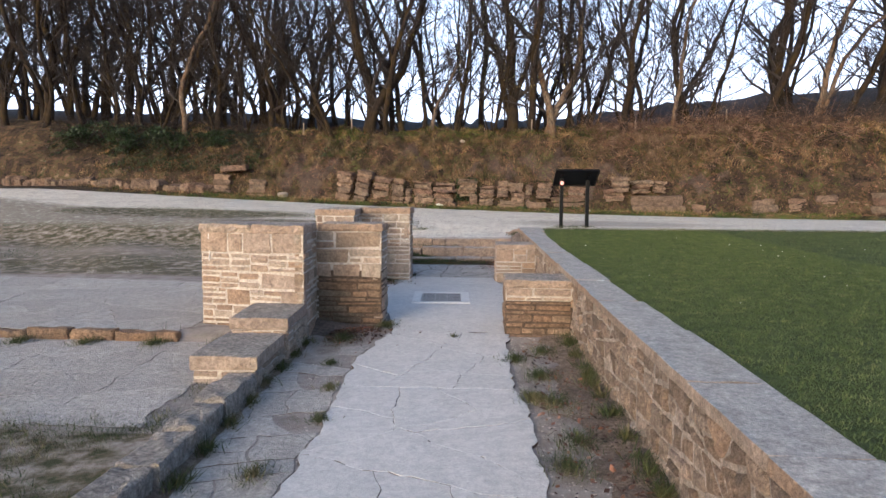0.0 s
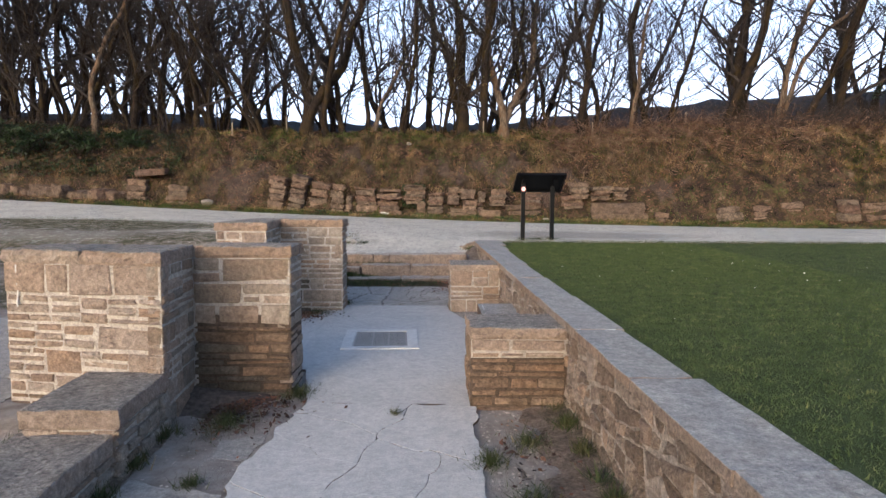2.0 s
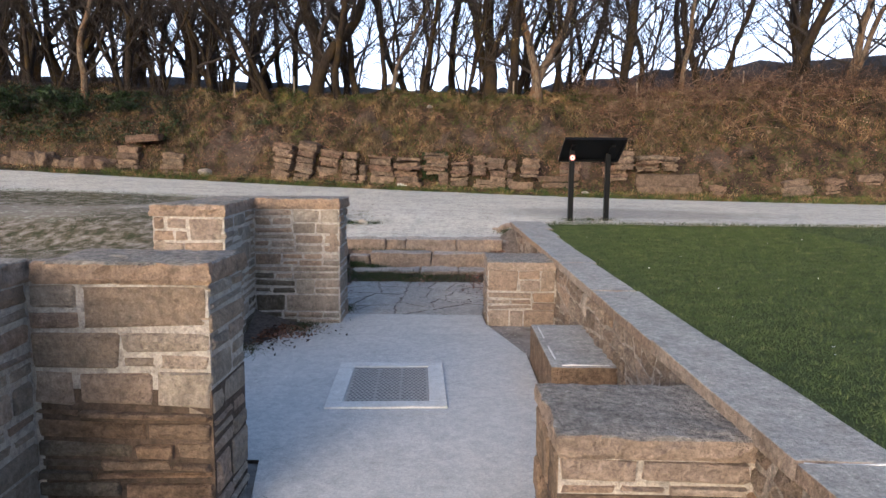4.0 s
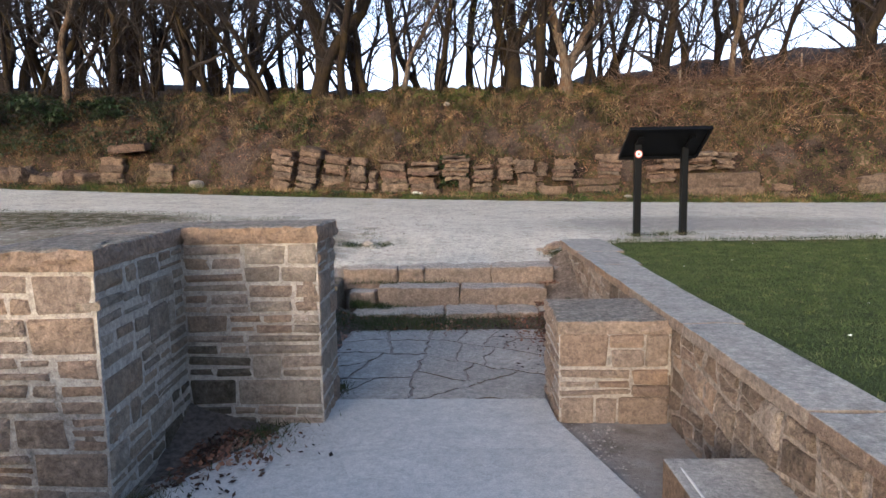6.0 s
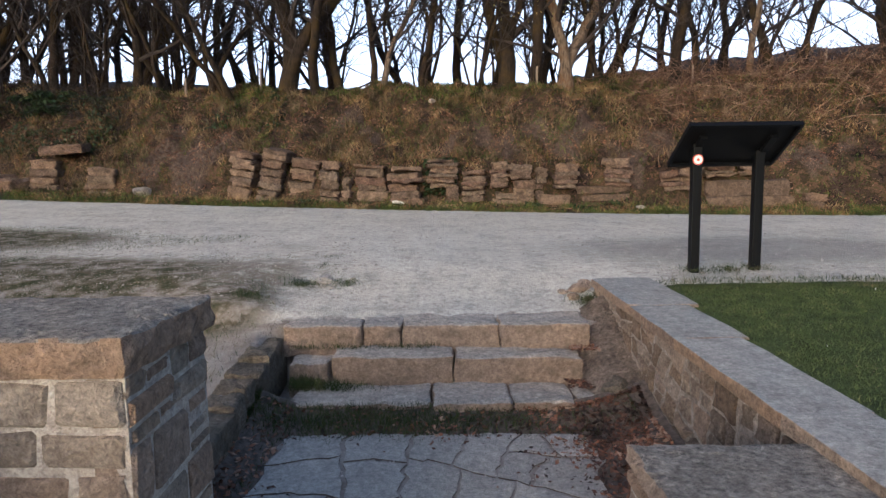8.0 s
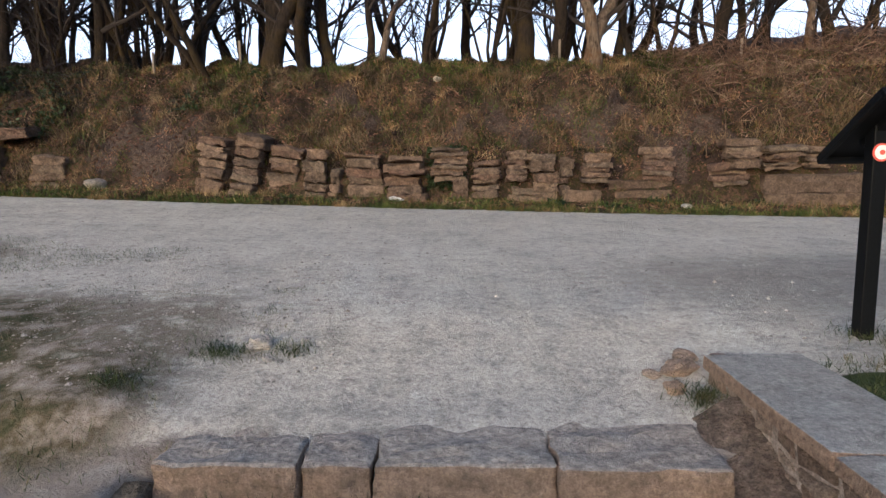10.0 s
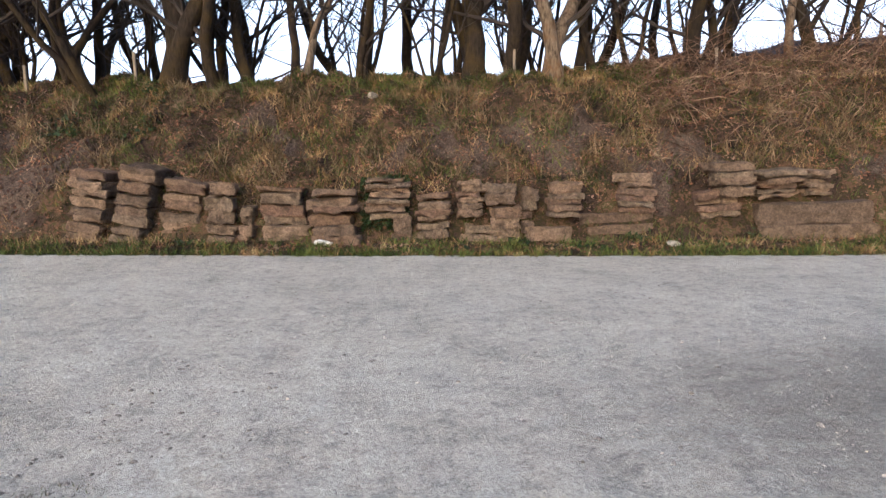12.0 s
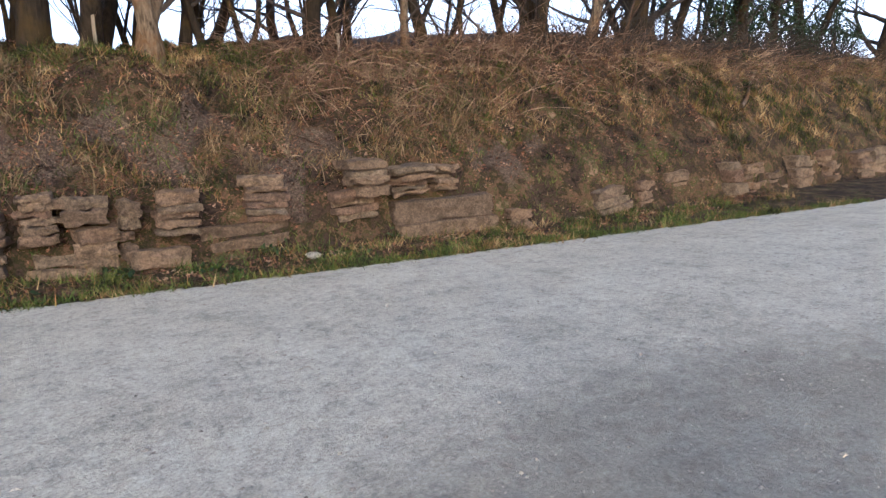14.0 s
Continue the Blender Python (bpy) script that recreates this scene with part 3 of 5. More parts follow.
def rect(x0, x1, y0, y1):
    return [(x0, y0), (x1, y0), (x1, y1), (x0, y1)]


DARK = stone_material("dark_stone", [(0.15, 0.125, 0.10), (0.20, 0.17, 0.135), (0.12, 0.10, 0.08)], (0.07, 0.064, 0.045), bump=1.0)


EARTH = stone_material("dusty_trodden_earth", [(0.25, 0.205, 0.17), (0.25, 0.205, 0.17)], (0.10, 0.075, 0.058), bump=1.2, mottle=1.1)
SOIL = plain_material("dark_leafy_soil", (0.085, 0.066, 0.053), 0.95, 0, 0.6, 30, 0.6)


def pick_buff(z, u, rng):
    return BUFF


# for pier faces turned from the sun; the grey paints their shade
def pick_shaded(z, u, rng):
    return GREY if rng.random() < 0.6 else BUFF


# ---------------------------------------------------------------- ruin: piers and walls
def near_pier():
    rng = random.Random(11)
    p = thing("stone_pier", (-0.9, 1.2, 0), "L-shaped buff sandstone wall stub with rough coping, standing on paving", "wall stub")
    g = -0.06
    part("core", prism_bm([(-1.978, 0.803), (-0.927, 0.569), (-0.987, 1.213), (-0.322, 1.213), (-0.322, 1.572), (-0.9, 1.572), (-1.4, 1.22), (-1.978, 1.22)], g, 0.93), MORTAR, p, "pale lime mortar core")
    part("core", box_bm(-0.96, -0.3205, 1.2115, 1.573, g, 0.53), DIRTY, p, "dark eroded joints")
    lay_face(p, (-1.98, 0.80), (-0.925, 0.565), g, 0.94, rng, lambda z, u, r: OLD if z < 0.12 and u < 0.35 else BUFF)
    lay_face(p, (-0.925, 0.565), (-0.985, 1.21), g, 0.94, rng, pick_shaded)
    # lower stones darker towards the inner corner
    lay_face(p, (-0.985, 1.21), (-0.320, 1.21), g, 0.46, rng, lambda z, u, r: DARK if z < 0.3 - 0.6 * u else OLD, rows=courses(0.46 - g, rng, 0.035, 0.085), long=(0.14, 0.45), proud=(0.0, 0.03))
    lay_face(p, (-0.985, 1.21), (-0.320, 1.21), 0.46, 0.93, rng, lambda z, u, r: GREY if r.random() < 0.5 else BUFF)
    lay_face(p, (-0.320, 1.21), (-0.320, 1.575), g, 0.93, rng, pick_shaded)
    lay_face(p, (-0.320, 1.575), (-1.0, 1.575), g, 0.93, rng, pick_shaded)
    lay_face(p, (-1.98, 1.23), (-1.98, 0.80), g, 0.94, rng, pick_buff)
    cap_slab(p, [(-1.995, 0.79), (-1.45, 0.668), (-1.45, 1.24), (-1.995, 1.24)], 0.93, 1.015, 1, "rough grey coping slab")
    cap_slab(p, [(-1.445, 0.667), (-0.912, 0.548), (-0.97, 1.24), (-1.445, 1.24)], 0.93, 1.012, 2)
    cap_slab(p, rect(-0.965, -0.305, 1.195, 1.585), 0.925, 1.005, 3)
    part("core", box_bm(-1.947, -1.403, 1.225, 2.757, 0.0, 0.70), MORTAR, p)
    lay_face(p, (-1.40, 1.2), (-1.40, 2.76), 0, 0.70, rng, pick_shaded)
    lay_face(p, (-1.40, 2.76), (-1.95, 2.76), 0, 0.70, rng, pick_shaded)
    cap_slab(p, rect(-1.96, -1.385, 1.26, 2.0), 0.70, 0.79, 4)
    cap_slab(p, rect(-1.96, -1.385, 2.005, 2.78), 0.70, 0.785, 14)
    # lime run on the front
    part("lime_run", box_bm(-1.894, -1.886, 0.768, 0.79, 0.66, 0.92, 0.002, 0.008, 8, 5), CHALK, p, "white lime streak")


def far_pier():
    rng = random.Random(12)
    p = thing("stone_pier", (-1.0, 4.2, 0), "L-shaped buff sandstone wall stub with orange-edged coping, on the concrete floor", "wall stub")
    part("core", prism_bm([(-1.583, 3.448), (-1.067, 3.438), (-1.162, 4.386), (-0.417, 4.38), (-0.437, 4.867), (-1.583, 4.867)], -0.04, 1.0), MORTAR, p, "pale lime mortar core")
    lay_face(p, (-1.585, 3.445), (-1.065, 3.435), -0.03, 1.0, rng, pick_buff)
    # dark stones low down, more of them towards the inner corner
    lay_face(p, (-1.065, 3.435), (-1.16, 4.383), -0.03, 1.0, rng, lambda z, u, r: DARK if z < 0.42 * u - 0.1 + r.uniform(-0.1, 0.1) else GREY, joint=0.026)
    lay_face(p, (-1.16, 4.383), (-0.415, 4.377), -0.03, 1.0, rng, lambda z, u, r: DARK if z < 0.5 - 1.3 * u + r.uniform(-0.1, 0.08) else (GREY if r.random() < 0.45 else BUFF))
    lay_face(p, (-0.415, 4.377), (-0.435, 4.86), -0.03, 1.0, rng, pick_shaded)
    lay_face(p, (-0.435, 4.87), (-1.585, 4.87), -0.03, 1.0, rng, pick_shaded)
    lay_face(p, (-1.585, 4.87), (-1.585, 3.445), -0.03, 1.0, rng, pick_buff)
    lay_face(p, (-1.68, 3.62), (-1.585, 3.62), -0.03, 0.62, rng, pick_buff, long=(0.09, 0.1), depth=0.3)
    heap = bmesh.new()
    bmesh.ops.create_grid(heap, x_segments=14, y_segments=18, size=0.5)
    for v in heap.verts:
        x, y = v.co.x + 0.5, v.co.y + 0.5
        v.co = Vector((-1.2 + 0.62 * x, 4.42 - 0.75 * y, -0.02 + 0.16 * max(0, 1 - x) ** 1.6 * max(0, 1 - y) ** 1.3 + 0.012 * noise.noise((x * 7, y * 7, 3))))
    part("soil_mound", heap, SOIL, p, "dark leafy soil heaped in the corner", True)
    cap_slab(p, [(-1.605, 3.425), (-1.05, 3.415), (-1.125, 4.14), (-1.605, 4.14)], 1.0, 1.085, 6, "rough coping slab with orange edge")
    cap_slab(p, [(-1.605, 4.145), (-1.13, 4.145), (-1.15, 4.36), (-1.15, 4.885), (-1.605, 4.885)], 1.0, 1.088, 7)
    cap_slab(p, rect(-1.145, -0.40, 4.36, 4.885), 1.0, 1.09, 8)


def low_pillar(x0, x1, y0, y1, top, seed, pick, label):
    rng = random.Random(seed)
    p = thing("low_pillar", ((x0 + x1) / 2, (y0 + y1) / 2, 0), label, "pillar", "low pillars by the long wall")
    g = float(floor_z(y0)) - 0.04
    part("core", box_bm(x0 + 0.003, x1 + 0.02, y0 + 0.003, y1 - 0.003, g, top - 0.06), MORTAR, p, "mortar core")
    if seed == 21:
        part("core", box_bm(x0 + 0.001, x1 + 0.02, y0 + 0.0005, y1 - 0.0015, g, 0.30), DIRTY, p, "dark eroded joints")
    lay_face(p, (x0, y0), (x1, y0 - 0.02), g, top - 0.07, rng, pick, long=(0.14, 0.45), rows=courses(top - 0.07 - g, rng, 0.035, 0.09) if seed == 21 else None)
    lay_face(p, (x0, y1), (x0, y0), g, top - 0.07, rng, pick)
    lay_face(p, (x1, y1), (x0, y1), g, top - 0.07, rng, pick)
    cap_slab(p, [(x0 - 0.012, y0 - 0.015), (x1 + 0.01, y0 - 0.03), (x1 + 0.01, y1 + 0.01), (x0 - 0.012, y1 + 0.01)], top - 0.075, top, seed, "flat grey cap stone with buff edge")


near_pier()
far_pier()
low_pillar(0.91, 1.53, 0.93, 1.43, 0.50, 21, lambda z, u, r: OLD if z < 0.27 else BUFF, "low sandstone pillar with dark weathered lower courses")
low_pillar(0.87, 1.46, 4.42, 5.02, 0.555, 22, pick_buff, "low buff sandstone pillar with a flat cap")


def long_wall():
    rng = random.Random(31)
    w = thing("wall_right", (1.7, 1, 0), "long low retaining wall of rubble sandstone with grey coping", "retaining wall", kind="structure")
    y = -8.0
    bm = bmesh.new()
    ys = [-8.0, -4, 0, 4, 7.9]
    ring = []
    for yy in ys:
        f, x, t = float(floor_z(yy)) - 0.1, float(wall_x(yy)) + 0.004, float(coping_z(yy)) - 0.055
        ring.append([bm.verts.new((x, yy, f)), bm.verts.new((x, yy, t)), bm.verts.new((x + 0.27, yy, t)), bm.verts.new((x + 0.27, yy, f))])
    for r, s in zip(ring, ring[1:]):
        for k in range(4):
            bm.faces.new((r[k], r[(k + 1) % 4], s[(k + 1) % 4], s[k]))
    bm.faces.new(ring[0][::-1])
    bm.faces.new(ring[-1])
    bmesh.ops.recalc_face_normals(bm, faces=bm.faces[:])
    part("core", bm, WALLMORTAR, w, "smeared dirty mortar core")
    low = lambda y: float(floor_z(y)) - 0.05 if y < 6.6 else 0.06
    high = lambda y: float(coping_z(y)) - 0.058
    for y0, y1, size in ((-8.0, -5.0, 0.1), (-5.0, -2.2, 0.016), (-2.2, 1.4, 0.016), (1.4, 4.4, 0.02), (4.4, 7.9, 0.02)):
        rubble_face(w, y0, y1, size, rng, low, high)
    lay_face(w, (float(wall_x(7.9)) + 0.29, 7.9), (float(wall_x(7.9)), 7.9), 0.3, 0.56, rng, pick_buff)
    y, k = -8.0, 0
    while y < 7.9:
        n = min(7.92, y + rng.uniform(0.75, 1.25))
        if 7.92 - n < 0.4:
            n = 7.92
        x, z = float(wall_x((y + n) / 2)), float(coping_z((y + n) / 2))
        bm = box_bm(x - 0.022, x + float(coping_w((y + n) / 2)) + rng.uniform(-0.02, 0.02), y + 0.004, n - 0.004, z - 0.06, z + rng.uniform(-0.004, 0.004), 0.008, 0.006, 3, 40 + k)
        for v in bm.verts:
            v.co.x += -0.0214 * (v.co.y - (y + n) / 2)
            v.co.z += 0.0112 * (v.co.y - (y + n) / 2)
        two_tone(part("coping", bm, BUFF, w, "" if k else "smooth grey coping stone"), COPING)
        if k == 8:
            part("lime_line", box_bm(x - 0.005, x + 0.22, n - 0.003, n + 0.003, z + 0.0112 * (n - y) / 2 - 0.004, z + 0.0112 * (n - y) / 2 + 0.002, 0.001, 0.007, 9, k), CHALK, w, "white lime line at a joint")
        y, k = n, k + 1


long_wall()


def steps():
    s = thing("stone_steps", (0.2, 7.0, 0), "three worn sandstone steps with grassy joints up to the track", "steps")
    rng = random.Random(41)
    plan = (("step", 6.61, 7.05, -0.06, 0.112, -0.70, 1.24, [0.0, 0.443, 0.69, 0.885, 1.0]),
            ("step", 6.96, 7.32, 0.02, 0.285, -0.78, 1.12, [0.0, 0.147, 0.567, 1.0]),
            ("step", 7.21, 7.61, 0.22, 0.438, -0.87, 1.22, [0.0, 0.262, 0.39, 0.705, 1.0]))
    k = 0
    for name, y0, y1, z0, z1, x0, x1, cuts in plan:
        for a, b in zip(cuts, cuts[1:]):
            xa, xb = x0 + (x1 - x0) * a, x0 + (x1 - x0) * b
            bm = box_bm(xa + 0.005, xb - 0.005, y0 + rng.uniform(-0.02, 0.02), y1, z0, z1 + rng.uniform(-0.012, 0.006) - (0.045 if k == 4 else 0), 0.022, 0.018, 5, 60 + k)
            for v in bm.verts:
                v.co.y -= 0.03 * (v.co.x - 0.2)
            two_tone(part("block", bm, STEPFRONT, s), STEP)
            k += 1


steps()


def rubble_row(name, label, category, pts, width, hs, seed, mat, kind=""):
    """A row of rough blocks along a line of (x, y, ground, top)."""
    rng = random.Random(seed)
    p = thing(name, (pts[0][0], pts[0][1], 0), label, category, kind=kind)
    for (xa, ya, ga, ta), (xb, yb, gb, tb) in zip(pts, pts[1:]):
        a, b = Vector((xa, ya, 0)), Vector((xb, yb, 0))
        length, u = (b - a).length, 0.0
        ang = math.atan2(yb - ya, xb - xa)
        while u < length - 0.01:
            w = rng.uniform(*hs)
            if length - u - w < hs[0] * 0.6:
                w = length - u
            f = (u + w / 2) / length
            c = a.lerp(b, f)
            g, t = ga + (gb - ga) * f, ta + (tb - ta) * f + rng.uniform(-0.02, 0.02)
            wd = width * rng.uniform(0.85, 1.1)
            bm = box_bm(-w / 2 + 0.006, w / 2 - 0.006, -wd / 2, wd / 2, g, t, 0.02, 0.022, 3, rng.randint(0, 999))
            bmesh.ops.transform(bm, matrix=pose(c.x, c.y, 0, 0, 0, math.degrees(ang)), verts=bm.verts[:])
            part("block", bm, mat, p)
            u += w
    return p


rubble_row("step_side_wall", "low mossy side wall of rough stones beside the steps", "wall", [(-0.95, 4.95, -0.05, 0.17), (-0.94, 6.2, -0.05, 0.24), (-0.96, 7.3, 0.0, 0.36)], 0.22, (0.18, 0.38), 71, DARK)
rubble_row("kerb_wall", "row of rough grey kerb stones along the passage", "kerb", [(-0.86, -5.5, -0.15, 0.04), (-0.89, -2.3, -0.15, 0.05), (-0.95, -0.86, -0.12, 0.07)], 0.22, (0.36, 0.58), 72, CAP)


def stepped_wall():
    p = thing("stepped_wall", (-1.05, -0.3, 0), "stepped stub wall with two dressed grey coping blocks, beside the passage", "wall stub")
    rng = random.Random(73)
    def skew(bm):
        for v in bm.verts:
            v.co.x += -0.06 * v.co.y
    for x0, x1, y0, y1, top, k in ((-1.36, -0.875, -0.09, 0.62, 0.298, 1), (-1.385, -0.905, -0.82, -0.02, 0.172, 2)):
        bm = box_bm(x0, x1, y0, y1, top - 0.10, top, 0.012, 0.01, 4, 80 + k)
        skew(bm)
        two_tone(part("coping", bm, BUFF, p, "pecked grey coping block with buff edge"), CAP)
        bm = box_bm(x0 + 0.02, x1 - 0.02, y0 + 0.02, y1, -0.12, top - 0.10, 0, 0.0)
        skew(bm)
        part("core", bm, MORTAR, p, "pale mortar bed")
        # passage side turned from the sun: grey stones carry its shade
        lay_face(p, (x1 - 0.06 * y0 - 0.004, y0), (x1 - 0.06 * y1 - 0.004, y1), -0.1, top - 0.1, rng, lambda z, u, r: GREY, long=(0.16, 0.3), joint=0.02)
        lay_face(p, (x0 - 0.06 * y0 + 0.01, y0 + 0.01), (x1 - 0.06 * y0 - 0.01, y0 + 0.01), -0.1, top - 0.1, rng, lambda z, u, r: BUFF, long=(0.2, 0.4))


stepped_wall()


# bench block against the long wall
bench = thing("stone_bench", (1.3, 2.9, 0), "plain grey stone bench block with white lime lines", "bench")
# bench sides in a darker stone than the top
two_tone(part("block", box_bm(1.125, 1.50, 2.43, 3.42, -0.03, 0.25, 0.014, 0.004, 3, 91), OLD, bench), COPING)
for n, (x0, x1, y0, y1) in enumerate(((1.165, 1.173, 2.58, 2.86), (1.165, 1.173, 3.05, 3.34), (1.19, 1.46, 2.462, 2.47))):
    part("lime_line", box_bm(x0, x1, y0, y1, 0.247, 0.254, 0.002, 0.004, 5, n), CHALK, bench, "white lime line")


# ---------------------------------------------------------------- paving
def slab_mesh(name, poly, gap, rng, zt, thick, mat, wob=0.012):
    c = sum(poly, Vector((0, 0))) / len(poly)
    ring = []
    for a, b in zip(poly, poly[1:] + poly[:1]):
        n = max(1, int((b - a).length / 0.06))
        for k in range(n):
            q = a.lerp(b, k / n)
            w = (noise.noise((q.x * 5, q.y * 5, 1.7)) + 0.5 * noise.noise((q.x * 14, q.y * 14, 4.7))) * wob
            e = q + Vector((w, (noise.noise((q.x * 5, q.y * 5, 9.1)) + 0.5 * noise.noise((q.x * 14, q.y * 14, 2.2))) * wob))
            e = e - (e - c).normalized() * gap
            ring.append(e)
    uneven = 1.0 if gap else 0.0
    soft, drop = (0.0025, 0.002) if gap else (0.0003, 0.0001)
    tilt = (rng.uniform(-0.0012, 0.0012) * uneven, rng.uniform(-0.0012, 0.0012) * uneven)
    up = rng.uniform(-0.0008, 0.0008) * uneven
    bm = bmesh.new()
    z = lambda q: float(zt(q.y)) + up + tilt[0] * (q.x - c.x) + tilt[1] * (q.y - c.y)
    top = [bm.verts.new((q.x, q.y, z(q) - drop)) for q in ring]
    inner = [bm.verts.new((q.x + (c - q).normalized().x * soft, q.y + (c - q).normalized().y * soft, z(q))) for q in ring]
    low = [bm.verts.new((q.x, q.y, z(q) - thick)) for q in ring]
    n = len(ring)
    bm.faces.new(inner)
    for k in range(n):
        j = (k + 1) % n
        bm.faces.new((inner[j], inner[k], top[k], top[j]))
        bm.faces.new((top[j], top[k], low[k], low[j]))
    bmesh.ops.recalc_face_normals(bm, faces=bm.faces[:])
    me = bpy.data.meshes.new(name)
    bm.to_mesh(me)
    bm.free()
    me.materials.append(mat)
    me.materials.append(DIRTY)
    for q in me.polygons:
        if len(q.vertices) == 4 and q.normal.z < 0.2:
            q.material_index = 1
    return me


def pave(name, label, outline, size, gap, seed, mat, zt, thick=0.06, square=0.0, skip=None, wob=0.012, piece="slab"):
    rng = random.Random(seed)
    p = thing(name, (*outline[0], 0), label, "paving", kind="structure")
    for poly in shatter([Vector(q) for q in outline], size, rng, square):
        c = sum(poly, Vector((0, 0))) / len(poly)
        if skip and skip(c, rng):
            continue
        hang(piece, slab_mesh(piece, poly, gap * rng.uniform(0.6, 1.6), rng, zt, thick, mat, wob), p)
    return p


pave("pavement", "cracked pale concrete path through the ruin", [(-0.12, -6.0), (1.08, -6.0), (1.02, -2.6), (1.0, -1.2), (0.93, -0.2), (0.94, 0.97), (-0.17, 1.0), (-0.33, 0.1), (-0.25, -1.3)], 0.3, 0.0016, 101, CONCRETE, lambda y: floor_z(y) + 0.004, wob=0.05)
pave("pavement", "smooth pale concrete floor round the drain cover", [(-1.38, 1.76), (-0.33, 1.76), (-0.17, 1.0), (0.94, 0.97), (0.94, 1.5), (1.11, 1.6), (1.11, 3.5), (0.86, 4.4), (0.84, 4.74), (-0.42, 4.74), (-1.06, 3.42), (-1.38, 3.3)], 0.25, 0.0, 102, CONCRETE, lambda y: floor_z(y) + 0.004, wob=0.0)
pave("pavement", "worn flagstones with dirt joints on the landing", [(-0.70, 4.755), (0.84, 4.755), (1.1, 6.4), (-0.66, 6.4)], 0.16, 0.011, 103, FLAG, lambda y: floor_z(y) - 0.007, square=0.1, wob=0.06)
pave("pavement", "rough side paving with grassy joints beside the kerb", [(-0.76, -5.0), (-0.14, -5.0), (-0.27, -1.3), (-0.35, 0.1), (-0.32, 0.5), (-0.86, 0.3), (-0.80, -1.5)], 0.11, 0.006, 104, FLAG, lambda y: floor_z(y) - 0.010, square=0.4, wob=0.05, skip=lambda c, r: r.random() < 0.16)
pave("pavement", "weathered grey flagstones of the lower yard", [(-7.0, -1.75), (-1.25, -1.65), (-1.32, 0.34), (-7.0, 0.36)], 0.34, 0.0022, 105, FLAG, lambda y: np.interp(y, [-1.7, 0.36], [-0.024, -0.014]), square=0.3, wob=0.07)
pave("pavement", "weathered pale flagstones of the upper yard", [(-9.0, 0.42), (-2.05, 0.40), (-2.05, 3.4), (-9.0, 3.9)], 0.7, 0.0022, 106, FLAG, lambda y: np.interp(y, [0.4, 3.9], [0.056, 0.066]), square=0.3, wob=0.07, thick=0.12)
rubble_row("yard_kerb", "low broken stone edge between two levels of the yard", "kerb", [(-8.0, 0.40, -0.1, 0.062), (-2.0, 0.36, -0.1, 0.068)], 0.12, (0.2, 0.55), 107, OLD)


def drift_z(x, y):
    """Soil washed against the steps and the sides of the landing."""
    lie = float(floor_z(y)) - 0.024
    back = 0.085 * max(0.0, 1 - (6.64 - y) / 0.30) ** 1.2
    sides = 0.10 * max(0.0, 1 - (x + 0.86) / 0.26) ** 1.3 + 0.13 * max(0.0, 1 - (1.42 - x) / 0.50) ** 1.4
    return lie + back + sides + 0.012 * noise.noise((x * 6, y * 6, 1.0)) + 0.006 * noise.noise((x * 17, y * 17, 4.0))


def soil_sheet(name, label, x0, x1, y0, y1, lie, mat=SOIL):
    nx, ny = int((x1 - x0) / 0.04) + 1, int((y1 - y0) / 0.04) + 1
    v = [(x0 + (x1 - x0) * i / nx, y0 + (y1 - y0) * j / ny) for j in range(ny + 1) for i in range(nx + 1)]
    f = [(j * (nx + 1) + i, j * (nx + 1) + i + 1, (j + 1) * (nx + 1) + i + 1, (j + 1) * (nx + 1) + i) for j in range(ny) for i in range(nx)]
    tagged(new(name, mesh_of(name, [(x, y, lie(x, y)) for x, y in v], f, mat, True)), label, "soil", kind="stuff")


soil_sheet("soil_drift", "dark leafy soil washed against the steps", -0.86, 1.42, 5.03, 6.66, lambda x, y: drift_z(x, y))
soil_sheet("soil_drift", "dark leafy soil along the long wall's foot", 1.12, 1.62, -4.6, 0.92, lambda x, y: float(floor_z(y)) - 0.022 + 0.045 * max(0.0, 1 - (float(wall_x(y)) - x) / 0.36) + 0.016 * noise.noise((x * 5, y * 5, 1.0)), EARTH)
soil_sheet("soil_drift", "dark leafy soil in the corner of the stub wall", -0.98, -0.28, 0.45, 1.22, lambda x, y: float(floor_z(y)) - 0.03 + 0.09 * max(0.0, 1 - (1.22 - y) / 0.6) * max(0.0, 1 - (x + 0.98) / 0.7) + 0.022 * noise.noise((x * 5, y * 5, 8.0)))
soil_sheet("soil_drift", "dark leafy soil along the kerb", -0.90, -0.60, -4.5, 0.45, lambda x, y: float(floor_z(y)) - 0.03 + 0.05 * max(0.0, 1 - (x - float(kerb_x(y)) + 0.06) / 0.15) + 0.016 * noise.noise((x * 6, y * 4, 5.0)), EARTH)
soil_sheet("soil_drift", "stony soil filling the gap between steps and wall", 1.06, 1.44, 6.5, 7.6, lambda x, y: 0.03 + 0.13 * max(0.0, (x - 1.06) / 0.38) + 0.36 * (y - 6.5) - 0.10 * max(0.0, (1.2 - x) / 0.14) + 0.03 * noise.noise((x * 7, y * 7, 2.0)), EARTH)


